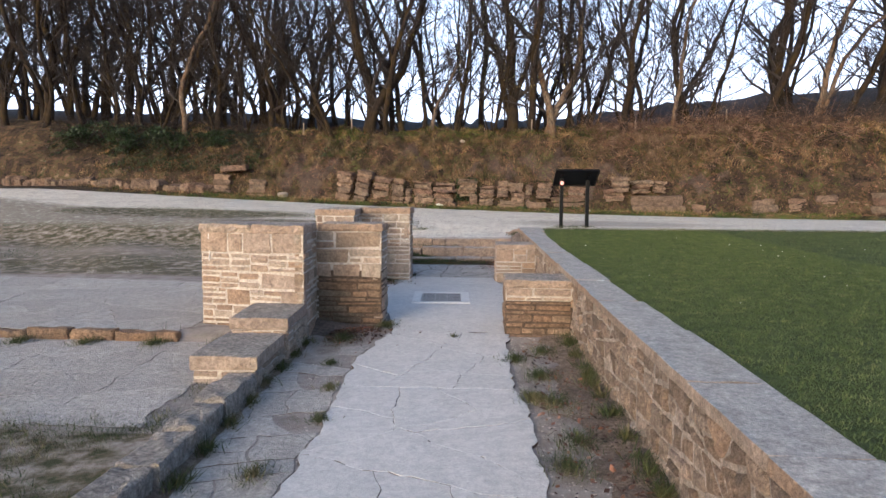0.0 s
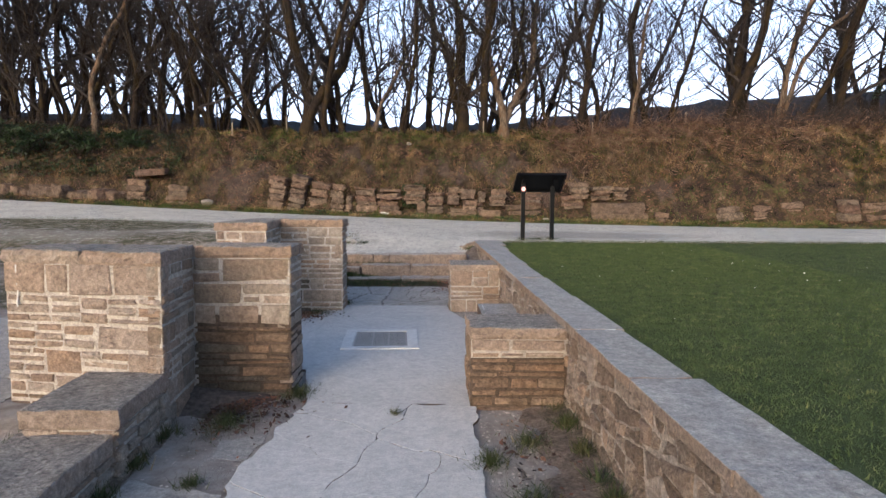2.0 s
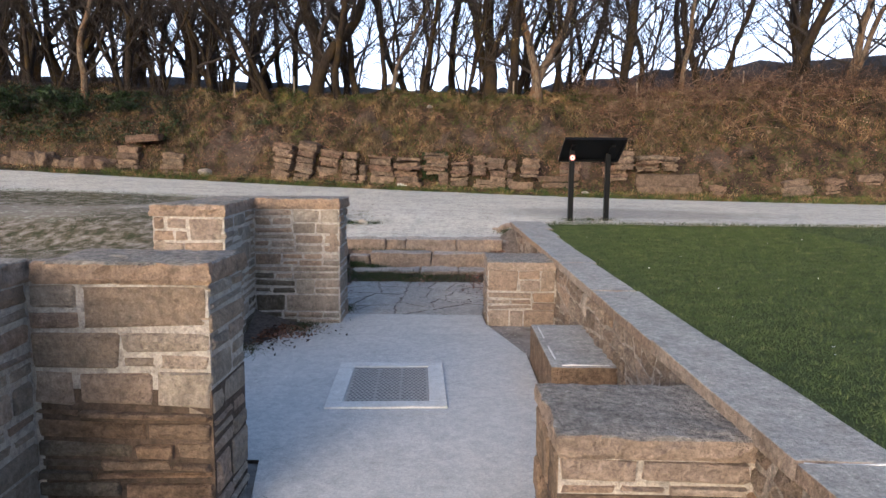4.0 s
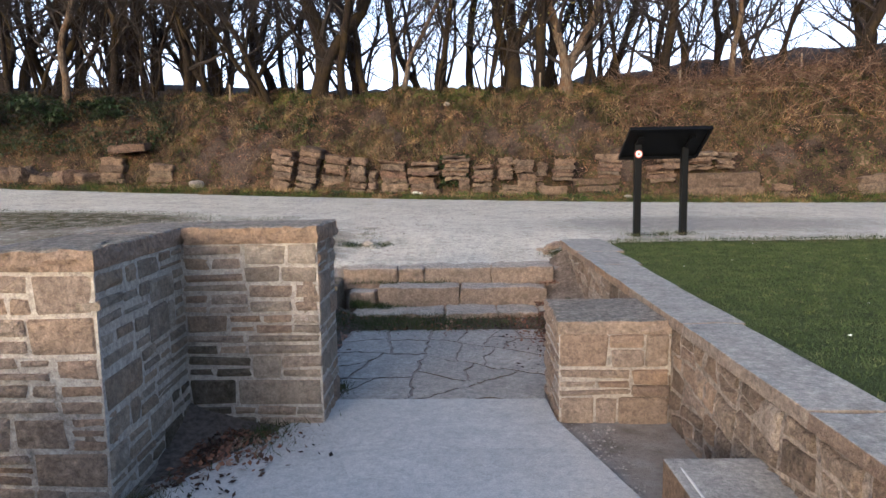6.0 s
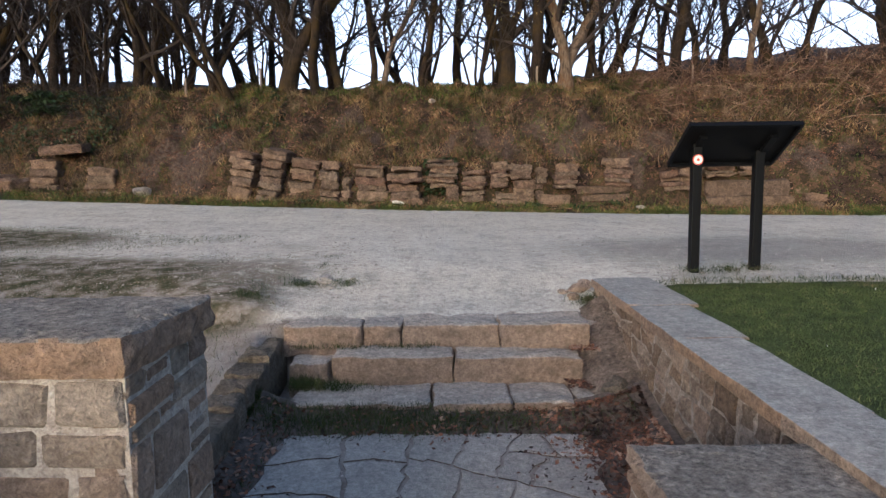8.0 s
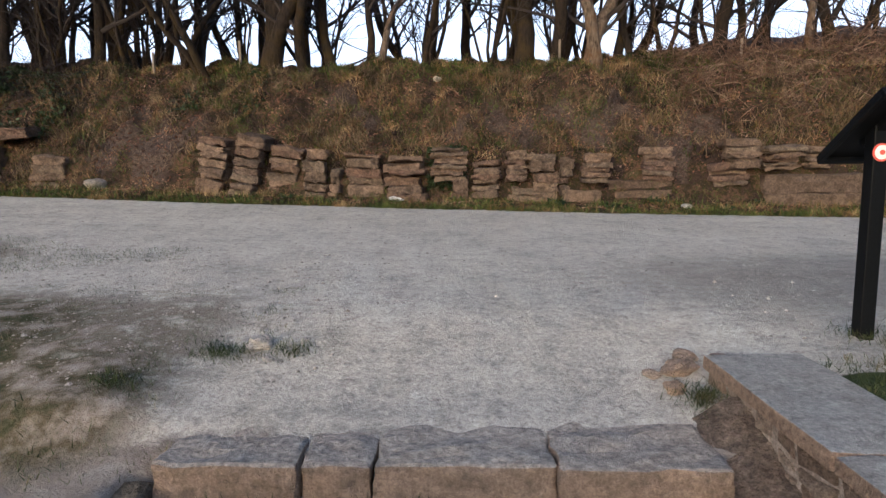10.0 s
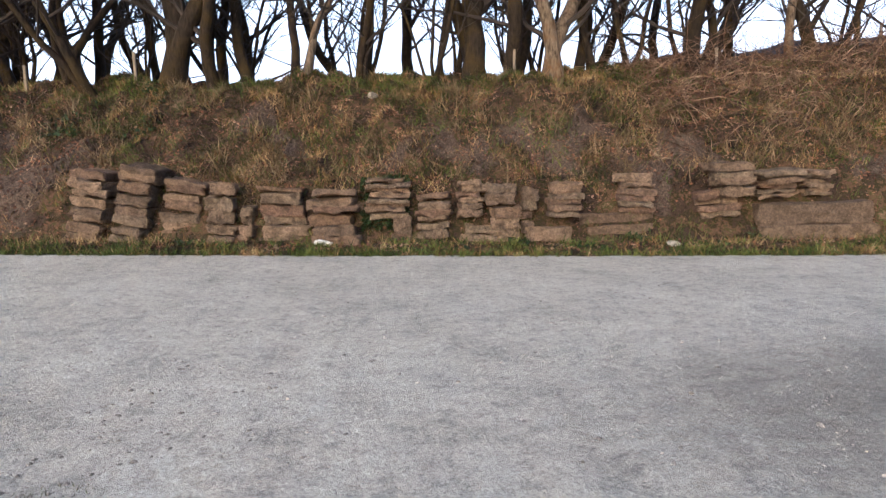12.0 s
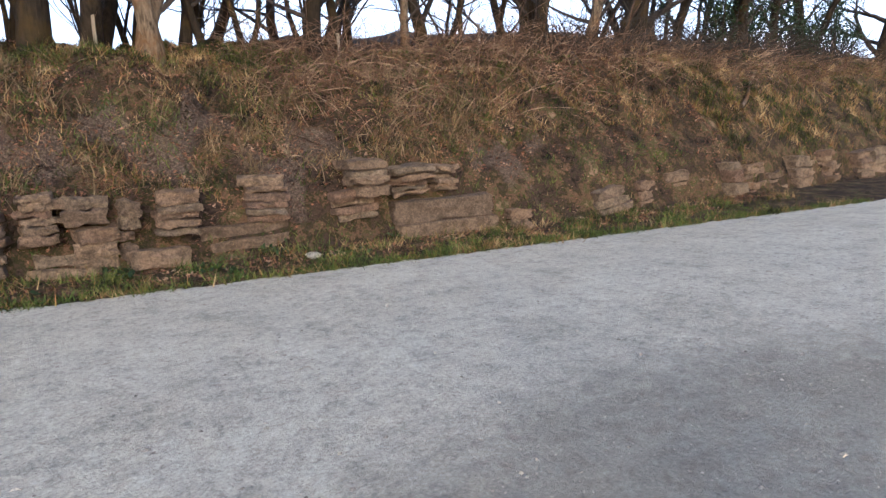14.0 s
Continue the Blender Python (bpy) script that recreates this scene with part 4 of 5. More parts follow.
def drain():
    d = thing("drain_cover", (0.17, 2.82, 0), "studded iron drain cover in a pale concrete frame", "drain cover", turn=-3.5)
    m = pose(0.17, 2.82, 0, 0, 0, 3.2)
    def put(name, bm, mat, label=""):
        bmesh.ops.transform(bm, matrix=m, verts=bm.verts[:])
        return part(name, bm, mat, d, label)
    for x0, x1, y0, y1 in ((-0.35, 0.35, 0.325, 0.41), (-0.35, 0.35, -0.42, -0.325), (-0.35, -0.25, -0.325, 0.325), (0.25, 0.35, -0.325, 0.325)):
        put("frame", box_bm(x0, x1, y0, y1, -0.03, 0.014, 0.004, 0.003, 2, 3), PALE, "pale concrete frame")
    put("plate", box_bm(-0.247, 0.247, -0.322, 0.322, -0.02, 0.006, 0.003), IRON, "cast iron plate")
    # low raised studs, coloured dark to stand for shaded pits
    bm = bmesh.new()
    for i in range(17):
        for j in range(23):
            x, y = -0.225 + (i + 0.5 * (j % 2)) * 0.45 / 16.5, -0.30 + j * 0.6 / 22
            if 0.07 < abs(x) < 0.085:
                continue
            s = 0.0068
            vs = [bm.verts.new((x + dx * s, y + dy * s, 0.004 + h)) for h in (0, 0.0032) for dx, dy in ((-1, -1), (1, -1), (1, 1), (-1, 1))]
            for f in ((4, 5, 6, 7), (0, 1, 5, 4), (1, 2, 6, 5), (2, 3, 7, 6), (3, 0, 4, 7)):
                bm.faces.new([vs[q] for q in f])
    studs = put("tread_pits", bm, PIT, "rows of small dark studs painted as shaded pits")
    studs["kind"] = "stuff"


drain()


# ---------------------------------------------------------------- information lectern
def lectern():
    s = thing("information_lectern", (2.54, 8.27, grounded(2.54, 8.27)), "black steel lectern sign on two posts at the lawn's edge", "sign")
    for x, y in ((2.27, 8.22), (2.81, 8.31)):
        g = grounded(x, y) - 0.05
        bm = box_bm(x - 0.036, x + 0.036, y - 0.036, y + 0.036, g, 1.62, 0.005)
        for v in bm.verts:
            if v.co.z > 1.5:
                v.co.z = 1.635 - 0.66 * (v.co.y - 8.22) if v.co.z > 1.5 else v.co.z
        post = part("post", bm, BLACK, s, "square black post")
        if x < 2.5:
            for r, mat, name, dy in ((0.043, RED, "disc", 0.0), (0.034, WHITE, "disc_face", -0.003), (0.012, RED, "disc_mark", -0.006)):
                b2 = bmesh.new()
                bmesh.ops.create_cone(b2, cap_ends=True, segments=24, radius1=r, radius2=r, depth=0.004, matrix=pose(x, y - 0.038 + dy, 1.53, 90, 0, 0))
                part(name, b2, mat, post, "round red-rimmed waymark disc" if name == "disc" else "")
    def panel(x0, x1, u0, u1, t0, t1, bev):
        bm = box_bm(x0, x1, u0, u1, t0, t1, bev)
        bmesh.ops.transform(bm, matrix=pose(2.555, 8.225, 1.652, -33.5, 0, 2.0), verts=bm.verts[:])
        return bm
    part("panel", panel(-0.44, 0.44, -0.27, 0.27, 0.0, 0.012, 0.002), BLACK, s, "tilted black panel")
    for x0, x1, u0, u1 in ((-0.44, 0.44, -0.275, -0.25), (-0.44, 0.44, 0.25, 0.275), (-0.445, -0.42, -0.25, 0.25), (0.42, 0.445, -0.25, 0.25)):
        part("rim", panel(x0, x1, u0, u1, -0.03, -0.002, 0.003), BLACK, s, "folded panel edge")
    for x in (-0.28, 0.28):
        part("bracket", panel(x - 0.03, x + 0.03, -0.12, 0.12, -0.035, -0.003, 0.003), BLACK, s)


lectern()


# ---------------------------------------------------------------- rock outcrop along the bank
def slab_rock(w, d, h, seed):
    bm = box_bm(-w / 2, w / 2, -d / 2, d / 2, -h / 2, h / 2, min(0.025, h * 0.25), 0.042, 3, seed)
    return bm


def rock_stack(x0, x1, z0, z1, layers, tilt, seed, label="stack of weathered brown sandstone slabs at the foot of the bank"):
    rng = random.Random(seed)
    y = float(rock_y((x0 + x1) / 2))
    p = thing("rock_stack", ((x0 + x1) / 2, y, z0), label, "rock", "rock outcrop along the bank")
    layers = int(layers * 1.35) if layers > 2 else layers
    z, h = z0 - 0.06, (z1 - z0 + 0.06) / layers
    out, yaw = rng.uniform(-0.14, 0.10), rng.uniform(-9, 9)
    for k in range(layers):
        hk = h * rng.uniform(0.75, 1.25) if k < layers - 1 else max(z1 - z, 0.04)
        w = (x1 - x0) * rng.uniform(0.76, 0.96)
        bm = slab_rock(w, rng.uniform(0.55, 0.75), hk * 0.93, seed * 13 + k)
        c = ((x0 + x1) / 2 + rng.uniform(-0.04, 0.04) + math.sin(radians(tilt)) * (z - (z0 + z1) / 2) * 0.8, y + 0.28 + out + rng.uniform(-0.07, 0.05) + 0.13 * (z - z0), z + hk / 2)
        bmesh.ops.transform(bm, matrix=pose(*c, rng.uniform(-4, 4), tilt * rng.uniform(0.8, 1.5) + rng.uniform(-2, 2), yaw + rng.uniform(-5, 5)), verts=bm.verts[:])
        part("slab", bm, ROCK, p)
        z += hk


STACKS = [
    (-4.33, -3.80, 0.95, 2.02, 7, 9), (-3.72, -3.20, 0.95, 2.06, 7, 11), (-3.16, -2.54, 0.93, 1.85, 6, 6), (-2.48, -2.04, 0.92, 1.78, 4, 6),
    (-1.97, -1.78, 0.92, 1.46, 3, 0), (-1.77, -1.06, 0.92, 1.69, 5, 2), (-1.02, -0.30, 0.90, 1.64, 5, 0), (-0.25, 0.42, 1.28, 1.78, 6, 1),
    (0.08, 0.38, 0.90, 1.25, 2, 0), (0.50, 1.04, 0.98, 1.55, 5, -3), (1.08, 1.48, 1.25, 1.72, 5, 0), (1.50, 1.97, 0.95, 1.66, 4, 1),
    (1.99, 2.18, 1.0, 1.60, 3, 4), (2.36, 2.88, 1.22, 1.66, 4, 1), (1.08, 1.85, 0.88, 1.06, 2, 2)]
MORE_STACKS = [
    (1.96, 2.76, 0.88, 1.04, 1, 1), (2.84, 4.02, 0.86, 1.22, 2, -1), (3.42, 4.05, 1.25, 1.76, 5, 2), (4.82, 5.40, 1.45, 1.88, 3, 0),
    (5.46, 6.12, 1.42, 1.76, 5, -2), (6.20, 6.58, 1.42, 1.74, 5, 2), (5.42, 7.20, 0.74, 1.28, 2, 1), (4.55, 5.30, 1.12, 1.50, 3, -4),
    (7.3, 7.75, 0.72, 0.98, 2, 3), (9.1, 9.9, 0.68, 1.15, 3, -8),
    (-8.9, -8.2, 1.15, 1.95, 4, 2), (-8.6, -7.6, 2.12, 2.26, 1, -6), (-7.6, -6.95, 1.15, 1.75, 3, 4)]
for k, row in enumerate(STACKS + MORE_STACKS):
    rock_stack(*row, seed=200 + k)

rng = random.Random(300)
x = 10.2
while x < 20:
    w = rng.uniform(0.35, 0.85)
    rock_stack(x, x + w, 0.55, rng.uniform(1.05, 1.5), rng.randint(3, 6), rng.uniform(-3, 3), seed=int(x * 50), label="pile of weathered sandstone slabs along the bank")
    x += w + rng.uniform(0.02, 0.25)
for k in range(34):
    x = -16.5 + k * 0.23 + rng.uniform(-0.1, 0.1)
    if -9.0 < x < -7.0:
        continue
    s = rng.uniform(0.16, 0.34)
    y = float(rock_y(x)) - 0.05
    bm = box_bm(-s, s, -s * 0.7, s * 0.7, -s * 0.6, s * 0.6, s * 0.2, s * 0.16, 2, 310 + k)
    ob = tagged(new("boulder", bpy.data.meshes.new("boulder")), "rough grey-brown boulder at the foot of the bank", "rock", "boulders at the bank's foot")
    bm.to_mesh(ob.data)
    bm.free()
    ob.data.materials.append(ROCK)
    ob.matrix_world = pose(x, y, grounded(x, y) + s * 0.4, rng.uniform(-15, 15), rng.uniform(-15, 15), rng.uniform(0, 90))


def loose_stone(x, y, s, label, mat=ROCK, flat=0.5, name="loose_stone", seed=0):
    bm = bmesh.new()
    bmesh.ops.create_icosphere(bm, subdivisions=3, radius=1)
    for v in bm.verts:
        q = v.co * 1.3 + Vector((seed * 5.1, 0, 0))
        v.co *= 1 + 0.38 * noise.noise(q) + 0.14 * noise.noise(q * 3)
        v.co = Vector((v.co.x * s, v.co.y * s * 0.75, v.co.z * s * flat))
    ob = tagged(new(name, bpy.data.meshes.new(name)), label, "stone", "loose stones")
    bm.to_mesh(ob.data)
    bm.free()
    ob.data.materials.append(mat)
    ob.matrix_world = pose(x, y, grounded(x, y) + s * flat * 0.55, 0, 0, seed * 37 % 180)


loose_stone(-0.78, 8.28, 0.07, "pale rounded stone half sunk in the track", FLAG, 0.6, seed=1)
for k, (x, y, q) in enumerate([(1.30, 8.0, 0.09), (1.22, 7.84, 0.06), (1.36, 8.12, 0.07), (1.16, 7.98, 0.045), (1.5, 8.05, 0.06)]):
    loose_stone(x, y, q, "broken buff stone at the wall's end", BUFF, 0.45, seed=20 + k)
loose_stone(1.27, 6.72, 0.12, "dark upright stone wedged beside the steps", DARK, 1.1, seed=31)
loose_stone(-0.70, 8.14, 0.03, "small pale stone on the track", FLAG, 0.5, seed=9)
loose_stone(-0.56, 8.36, 0.025, "small pale stone on the track", FLAG, 0.5, seed=10)
loose_stone(-2.2, -2.1, 0.10, "flat grey stone lying in thin grass", FLAG, 0.3, seed=4)
loose_stone(4.0, 15.6, 0.09, "pale stone on the verge", FLAG, 0.5, seed=5)
loose_stone(-6.25, 16.3, 0.16, "pointed pale stone at the bank's foot", CAP, 0.8, seed=6)
loose_stone(-0.15, 17.85, 0.10, "pale squared stone on the bank", CAP, 0.6, seed=7)
loose_stone(7.4, 15.55, 0.16, "brown stone on the verge", ROCK, 0.5, seed=8)

litter = tagged(new("litter", bpy.data.meshes.new("litter")), "crumpled white scrap on the grassy verge", "litter")
bm = box_bm(-0.11, 0.11, -0.06, 0.06, -0.025, 0.03, 0.01, 0.05, 3, 77)
bm.to_mesh(litter.data)
bm.free()
litter.data.materials.append(WHITE)
litter.matrix_world = pose(-0.81, 15.85, grounded(-0.81, 15.85) + 0.03, 0, 8, 12)


# ---------------------------------------------------------------- trees
class Tubes:
    def __init__(self):
        self.v, self.f = [], []

    def add(self, pts, radii, sides):
        base = len(self.v)
        side = Vector((0.37, 0.61, 0.2))
        for k, (p, r) in enumerate(zip(pts, radii)):
            d = (pts[min(k + 1, len(pts) - 1)] - pts[max(k - 1, 0)]).normalized()
            a = d.cross(side).normalized()
            b = d.cross(a)
            for s in range(sides):
                t = 2 * math.pi * s / sides
                q = p + (a * math.cos(t) + b * math.sin(t)) * r
                self.v.append((q.x, q.y, q.z))
        for k in range(len(pts) - 1):
            for s in range(sides):
                i, j = base + k * sides + s, base + k * sides + (s + 1) % sides
                self.f.append((i, j, j + sides, i + sides))


def bend(rng, start, way, length, n, wander, lift=0.0):
    pts, d = [start.copy()], way.normalized()
    for k in range(n):
        d = (d + Vector((rng.uniform(-1, 1), rng.uniform(-1, 1), rng.uniform(-1, 1) + lift)) * wander).normalized()
        pts.append(pts[-1] + d * (length / n))
    return pts


def grow(tube, rng, start, way, length, r, level, most):
    n = (7, 5, 4, 3)[min(level, 3)]
    pts = bend(rng, start, way, length, n, (0.16, 0.24, 0.28, 0.3)[min(level, 3)], 0.25)
    sides = (8, 5, 4, 3)[min(level, 3)]
    tube.add(pts, [max(r * (1 - 0.8 * k / n), 0.006) for k in range(n + 1)], sides)
    if level >= most:
        return
    count = (6, 6, 5, 4)[min(level, 3)]
    for k in range(count):
        f = rng.uniform(0.2, 1.0)
        i = min(int(f * n), n - 1)
        p = pts[i].lerp(pts[i + 1], f * n - i)
        d = (pts[i + 1] - pts[i]).normalized()
        s = Vector((rng.uniform(-1, 1), rng.uniform(-1, 1), rng.uniform(-0.3, 0.9)))
        grow(tube, rng, p, d * 0.75 + s * 0.85, length * rng.uniform(0.32, 0.6), max(r * (1 - 0.75 * f) * 0.62, 0.008), level + 1, most)


def tree_meshes(seed, dia, lean, stems, tall, fork=0.0, most=3, bark=None):
    rng = random.Random(seed)
    trunk, crown = Tubes(), Tubes()
    for s in range(stems):
        r = dia / 2 * (1 if s == 0 else rng.uniform(0.5, 0.85))
        off = Vector((0, 0, 0)) if s == 0 else Vector((rng.uniform(-1, 1), rng.uniform(-0.6, 0.6), 0)) * dia * 0.8
        way = Vector((lean + (rng.uniform(-0.35, 0.35) if s else 0), rng.uniform(-0.1, 0.1), 1))
        n = 18
        pts = bend(rng, off + Vector((0, 0, -0.35)), way, tall, n, 0.24, 0.5)
        radii = [r * (1 - 0.62 * k / n) * (1.0 + 0.55 * math.exp(-(k * tall / n) / 0.35)) for k in range(n + 1)]
        trunk.add(pts, radii, 10)
        limbs = rng.randint(13, 16) if s == 0 else rng.randint(7, 9)
        for k in range(limbs):
            f = 0.10 + 0.85 * (k + rng.random()) / limbs
            i = min(int(f * n), n - 1)
            p = pts[i].lerp(pts[i + 1], f * n - i)
            a = rng.uniform(0, 2 * math.pi)
            w = Vector((math.cos(a), math.sin(a), rng.uniform(0.35, 1.3)))
            grow(crown, rng, p, w, tall * rng.uniform(0.18, 0.36), max(radii[i] * rng.uniform(0.25, 0.55), 0.016), 1, most)
    return mesh_of("trunk", trunk.v, trunk.f, bark or BARK, True), mesh_of("crown", crown.v, crown.f, TWIG if bark is None else TWIG)


def buds_mesh(seed, n, low, high, spread):
    rng = random.Random(seed)
    v, f = [], []
    for k in range(n):
        a, r = rng.uniform(0, 6.28), spread * math.sqrt(rng.random())
        c = Vector((r * math.cos(a), r * math.sin(a) * 0.6, rng.uniform(low, high)))
        s = rng.uniform(0.02, 0.045)
        x = Vector((rng.uniform(-1, 1), rng.uniform(-1, 1), rng.uniform(-1, 1))).normalized() * s
        y = x.cross(Vector((rng.uniform(-1, 1), 0.3, rng.uniform(-1, 1)))).normalized() * s * 0.6
        i = len(v)
        v += [tuple(c - x), tuple(c + y), tuple(c + x), tuple(c - y)]
        f.append((i, i + 1, i + 2, i + 3))
    return mesh_of("young_leaves", v, f, BUD)


BUD = leaf_material("young_leaf", [(0.1, (0.10, 0.10, 0.03)), (0.6, (0.17, 0.15, 0.045)), (1.0, (0.24, 0.19, 0.07))])


def plant_tree(x, y, dia, lean, stems, tall, seed, bark=None, label="bare dark-barked tree on top of the bank", buds=0, most=3):
    z = grounded(x, y)
    t = thing("tree", (x, y, z), label, "tree", "trees along the bank")
    m = pose(x, y, z)
    a, b = tree_meshes(seed, dia, lean, stems, tall, most=most, bark=bark)
    hang("trunk", a, t, m)
    hang("crown", b, t, m)
    if buds:
        hang("young_leaves", buds_mesh(seed, buds, 1.6, 6.0, 2.2), t, m, "sparse yellow-green young leaves")["kind"] = "stuff"
    return t


MID_TREES = [(-9.6, 0.34, -0.05, 2), (-7.6, 0.33, 0.0, 1), (-6.9, 0.26, -0.2, 2), (-5.7, 0.2, 0.3, 2), (-5.0, 0.24, -0.3, 2), (-3.76, 0.62, -0.12, 2), (-3.1, 0.33, 0.12, 1), (-2.38, 0.33, -0.1, 1),
             (-1.66, 0.24, 0.02, 1), (-0.51, 0.22, 0.1, 3), (0.93, 0.12, -0.1, 2), (1.71, 0.55, -0.02, 3), (2.2, 0.42, 0.25, 2), (3.69, 0.28, 0.03, 1), (4.0, 0.2, -0.05, 1), (4.71, 0.16, -0.05, 2),
             (5.85, 0.42, 0.02, 1), (6.25, 0.26, 0.12, 1), (8.1, 0.34, 0.1, 1), (8.75, 0.18, -0.05, 1), (10.55, 0.44, 0.12, 1)]
for k, (x, dia, lean, stems) in enumerate(MID_TREES):
    r = random.Random(400 + k)
    plant_tree(x, 18.95 + r.uniform(-0.1, 0.5), dia * 0.72, lean, stems, r.uniform(7.5, 9.5), 400 + k, buds=420 if -1 < x < 4.3 else 0)
plant_tree(3.0, 18.55, 0.30, -0.22, 1, 8.0, 450, BIRCH, "forked birch with flaking pale bark at the bank's edge")
plant_tree(3.05, 18.55, 0.28, 0.25, 1, 8.0, 451, BIRCH, "forked birch with flaking pale bark at the bank's edge")
plant_tree(-1.42, 18.7, 0.15, 0.2, 1, 6.5, 452, BIRCH, "thin leaning birch with pale orange bark")
plant_tree(7.4, 18.6, 0.17, 0.0, 1, 7.0, 453, BIRCH, "slim pale birch at the bank's edge")
plant_tree(-10.8, 18.6, 0.22, -0.03, 1, 8.0, 454, BIRCH, "pale-barked birch at the bank's edge")
plant_tree(12.5, 18.8, 0.24, -0.1, 2, 7.5, 455, BIRCH, "spreading tree with pale orange bark")
for k, (x, dia) in enumerate([(-18.4, 0.26), (-17.0, 0.36), (-16.6, 0.2), (-15.1, 0.2), (-14.0, 0.22), (-12.8, 0.3), (-11.6, 0.25), (11.4, 0.4), (13.4, 0.26), (14.8, 0.38), (16.9, 0.3), (19.1, 0.3), (21.5, 0.28), (24.0, 0.35), (28.0, 0.4)]):
    plant_tree(x, 19.3 + 0.4 * math.sin(k * 2.1), dia, 0.1 * math.sin(k * 1.7), 1 + k % 2, 8.5, 470 + k)
BACK = [plant_tree(-8 + 4.3 * k, 23.0 + 1.3 * math.sin(k * 1.9), 0.26, 0.12 * math.sin(k * 2.3), 1 + k % 2, 9.0, 500 + k, label="bare tree behind the first row on the bank") for k in range(9)]
r = random.Random(520)
for k in range(92):
    x = -30 + (k % 46) * 1.25 if k < 46 else -31 + (k - 46) * 0.56 + r.uniform(-0.5, 0.5)
    if r.random() < (0.6 if x > -1 else 0.35 if x > -7 else 0.1):
        continue
    y = r.choice((21.2, 22.3, 24.5, 27.0)) + r.uniform(-0.6, 0.6)
    copy_thing(BACK[k % 5], pose(x, y, grounded(x, y), 0, 0, r.uniform(0, 360)))


for k in range(30):
    x = -14 + k * 0.82 + r.uniform(-0.4, 0.4)
    plant_tree(x, r.uniform(18.9, 20.6), r.uniform(0.06, 0.13), r.uniform(-0.35, 0.35), r.randint(1, 3), r.uniform(4.5, 7.0), 560 + k, label="slender crooked sapling among the trees on the bank", most=2)


# ---------------------------------------------------------------- grass, leaves, stems
def loose_faces(name, v, corners, mat):
    """A mesh of separate faces, each with its own corners."""
    me = bpy.data.meshes.new(name)
    n = len(v)
    me.vertices.add(n)
    me.vertices.foreach_set("co", np.ascontiguousarray(v, np.float32).ravel())
    me.loops.add(n)
    me.loops.foreach_set("vertex_index", np.arange(n, dtype=np.int32))
    me.polygons.add(n // corners)
    me.polygons.foreach_set("loop_start", np.arange(0, n, corners, dtype=np.int32))
    me.materials.append(mat)
    me.update(calc_edges=True)
    return me


def blades(name, spots, size, mat, label, category, seed, lean=0.5, width=0.12, strands=1):
    """Narrow bent blades at the given spots."""
    rng = np.random.RandomState(seed)
    spots = np.asarray(spots, float)
    n = len(spots)
    h = rng.uniform(size[0], size[1], n)
    a = rng.uniform(0, 2 * np.pi, n)
    side = np.stack([np.cos(a), np.sin(a), np.zeros(n)], 1)
    tip = np.stack([rng.normal(0, lean, n), rng.normal(0, lean, n), np.ones(n)], 1)
    tip /= np.linalg.norm(tip, axis=1)[:, None]
    w = (h * width)[:, None]
    p0, p1 = spots - side * w / 2, spots + side * w / 2
    p2 = spots + tip * h[:, None]
    v = np.stack([p0, p1, p2], 1).reshape(-1, 3)
    return tagged(new(name, loose_faces(name, v, 3, mat)), label, category, kind="stuff")


def flakes(name, spots, size, mat, label, category, seed, flat=0.45):
    rng = np.random.RandomState(seed)
    spots = np.asarray(spots, float)
    n = len(spots)
    s = rng.uniform(size[0], size[1], n)[:, None]
    x = rng.normal(0, 1, (n, 3)) * (1, 1, flat)
    x /= np.linalg.norm(x, axis=1)[:, None]
    y = np.cross(x, rng.normal(0, flat, (n, 3)) + (0, 0, 1))
    y /= np.linalg.norm(y, axis=1)[:, None]
    v = np.stack([spots - x * s, spots + y * s * 0.55, spots + x * s, spots - y * s * 0.55], 1).reshape(-1, 3)
    return tagged(new(name, loose_faces(name, v, 4, mat)), label, category, kind="stuff")


STRAW = leaf_material("straw_grass", [(0.0, (0.06, 0.042, 0.022)), (0.5, (0.125, 0.09, 0.05)), (1.0, (0.24, 0.185, 0.12))])
R = np.random.RandomState(600)


def scatter(n, x0, x1, y0, y1, keep=None, lift=0.0):
    x, y = R.uniform(x0, x1, n), R.uniform(y0, y1, n)
    if keep is not None:
        k = keep(x, y)
        x, y = x[k], y[k]
    return np.stack([x, y, height(x, y) + lift], 1)


def clump(x, y):
    """Patchiness from 0 to 1."""
    return 0.5 + 0.25 * np.sin(x * 2.3 + 1.1 * np.sin(y * 1.7)) + 0.25 * np.sin(y * 3.1 + 1.7 * np.sin(x * 1.3))


on_lawn = lambda x, y: (x > wall_x(y) + coping_w(y) - 0.03 + 0.02 * np.sin(y * 9) + 0.015 * np.sin(y * 23)) & (y < 7.62 + 0.08 * np.sin(x * 3))
near = scatter(300000, 1.7, 5.0, -4.6, 7.7, on_lawn)
far = scatter(130000, 5.0, 13.0, -1.0, 7.7, on_lawn)
blades("lawn", np.concatenate([near, far]), (0.010, 0.026), LAWN, "short green lawn beside the long wall", "grass", 601, 0.9, 0.24)
edge = scatter(9000, 1.75, 12.0, 7.45, 7.9, lambda x, y: (x > wall_x(y) + 0.4))
blades("lawn_edge", edge, (0.02, 0.06), TUFT, "ragged worn grass edge of the lawn", "grass", 602, 0.7, 0.14)


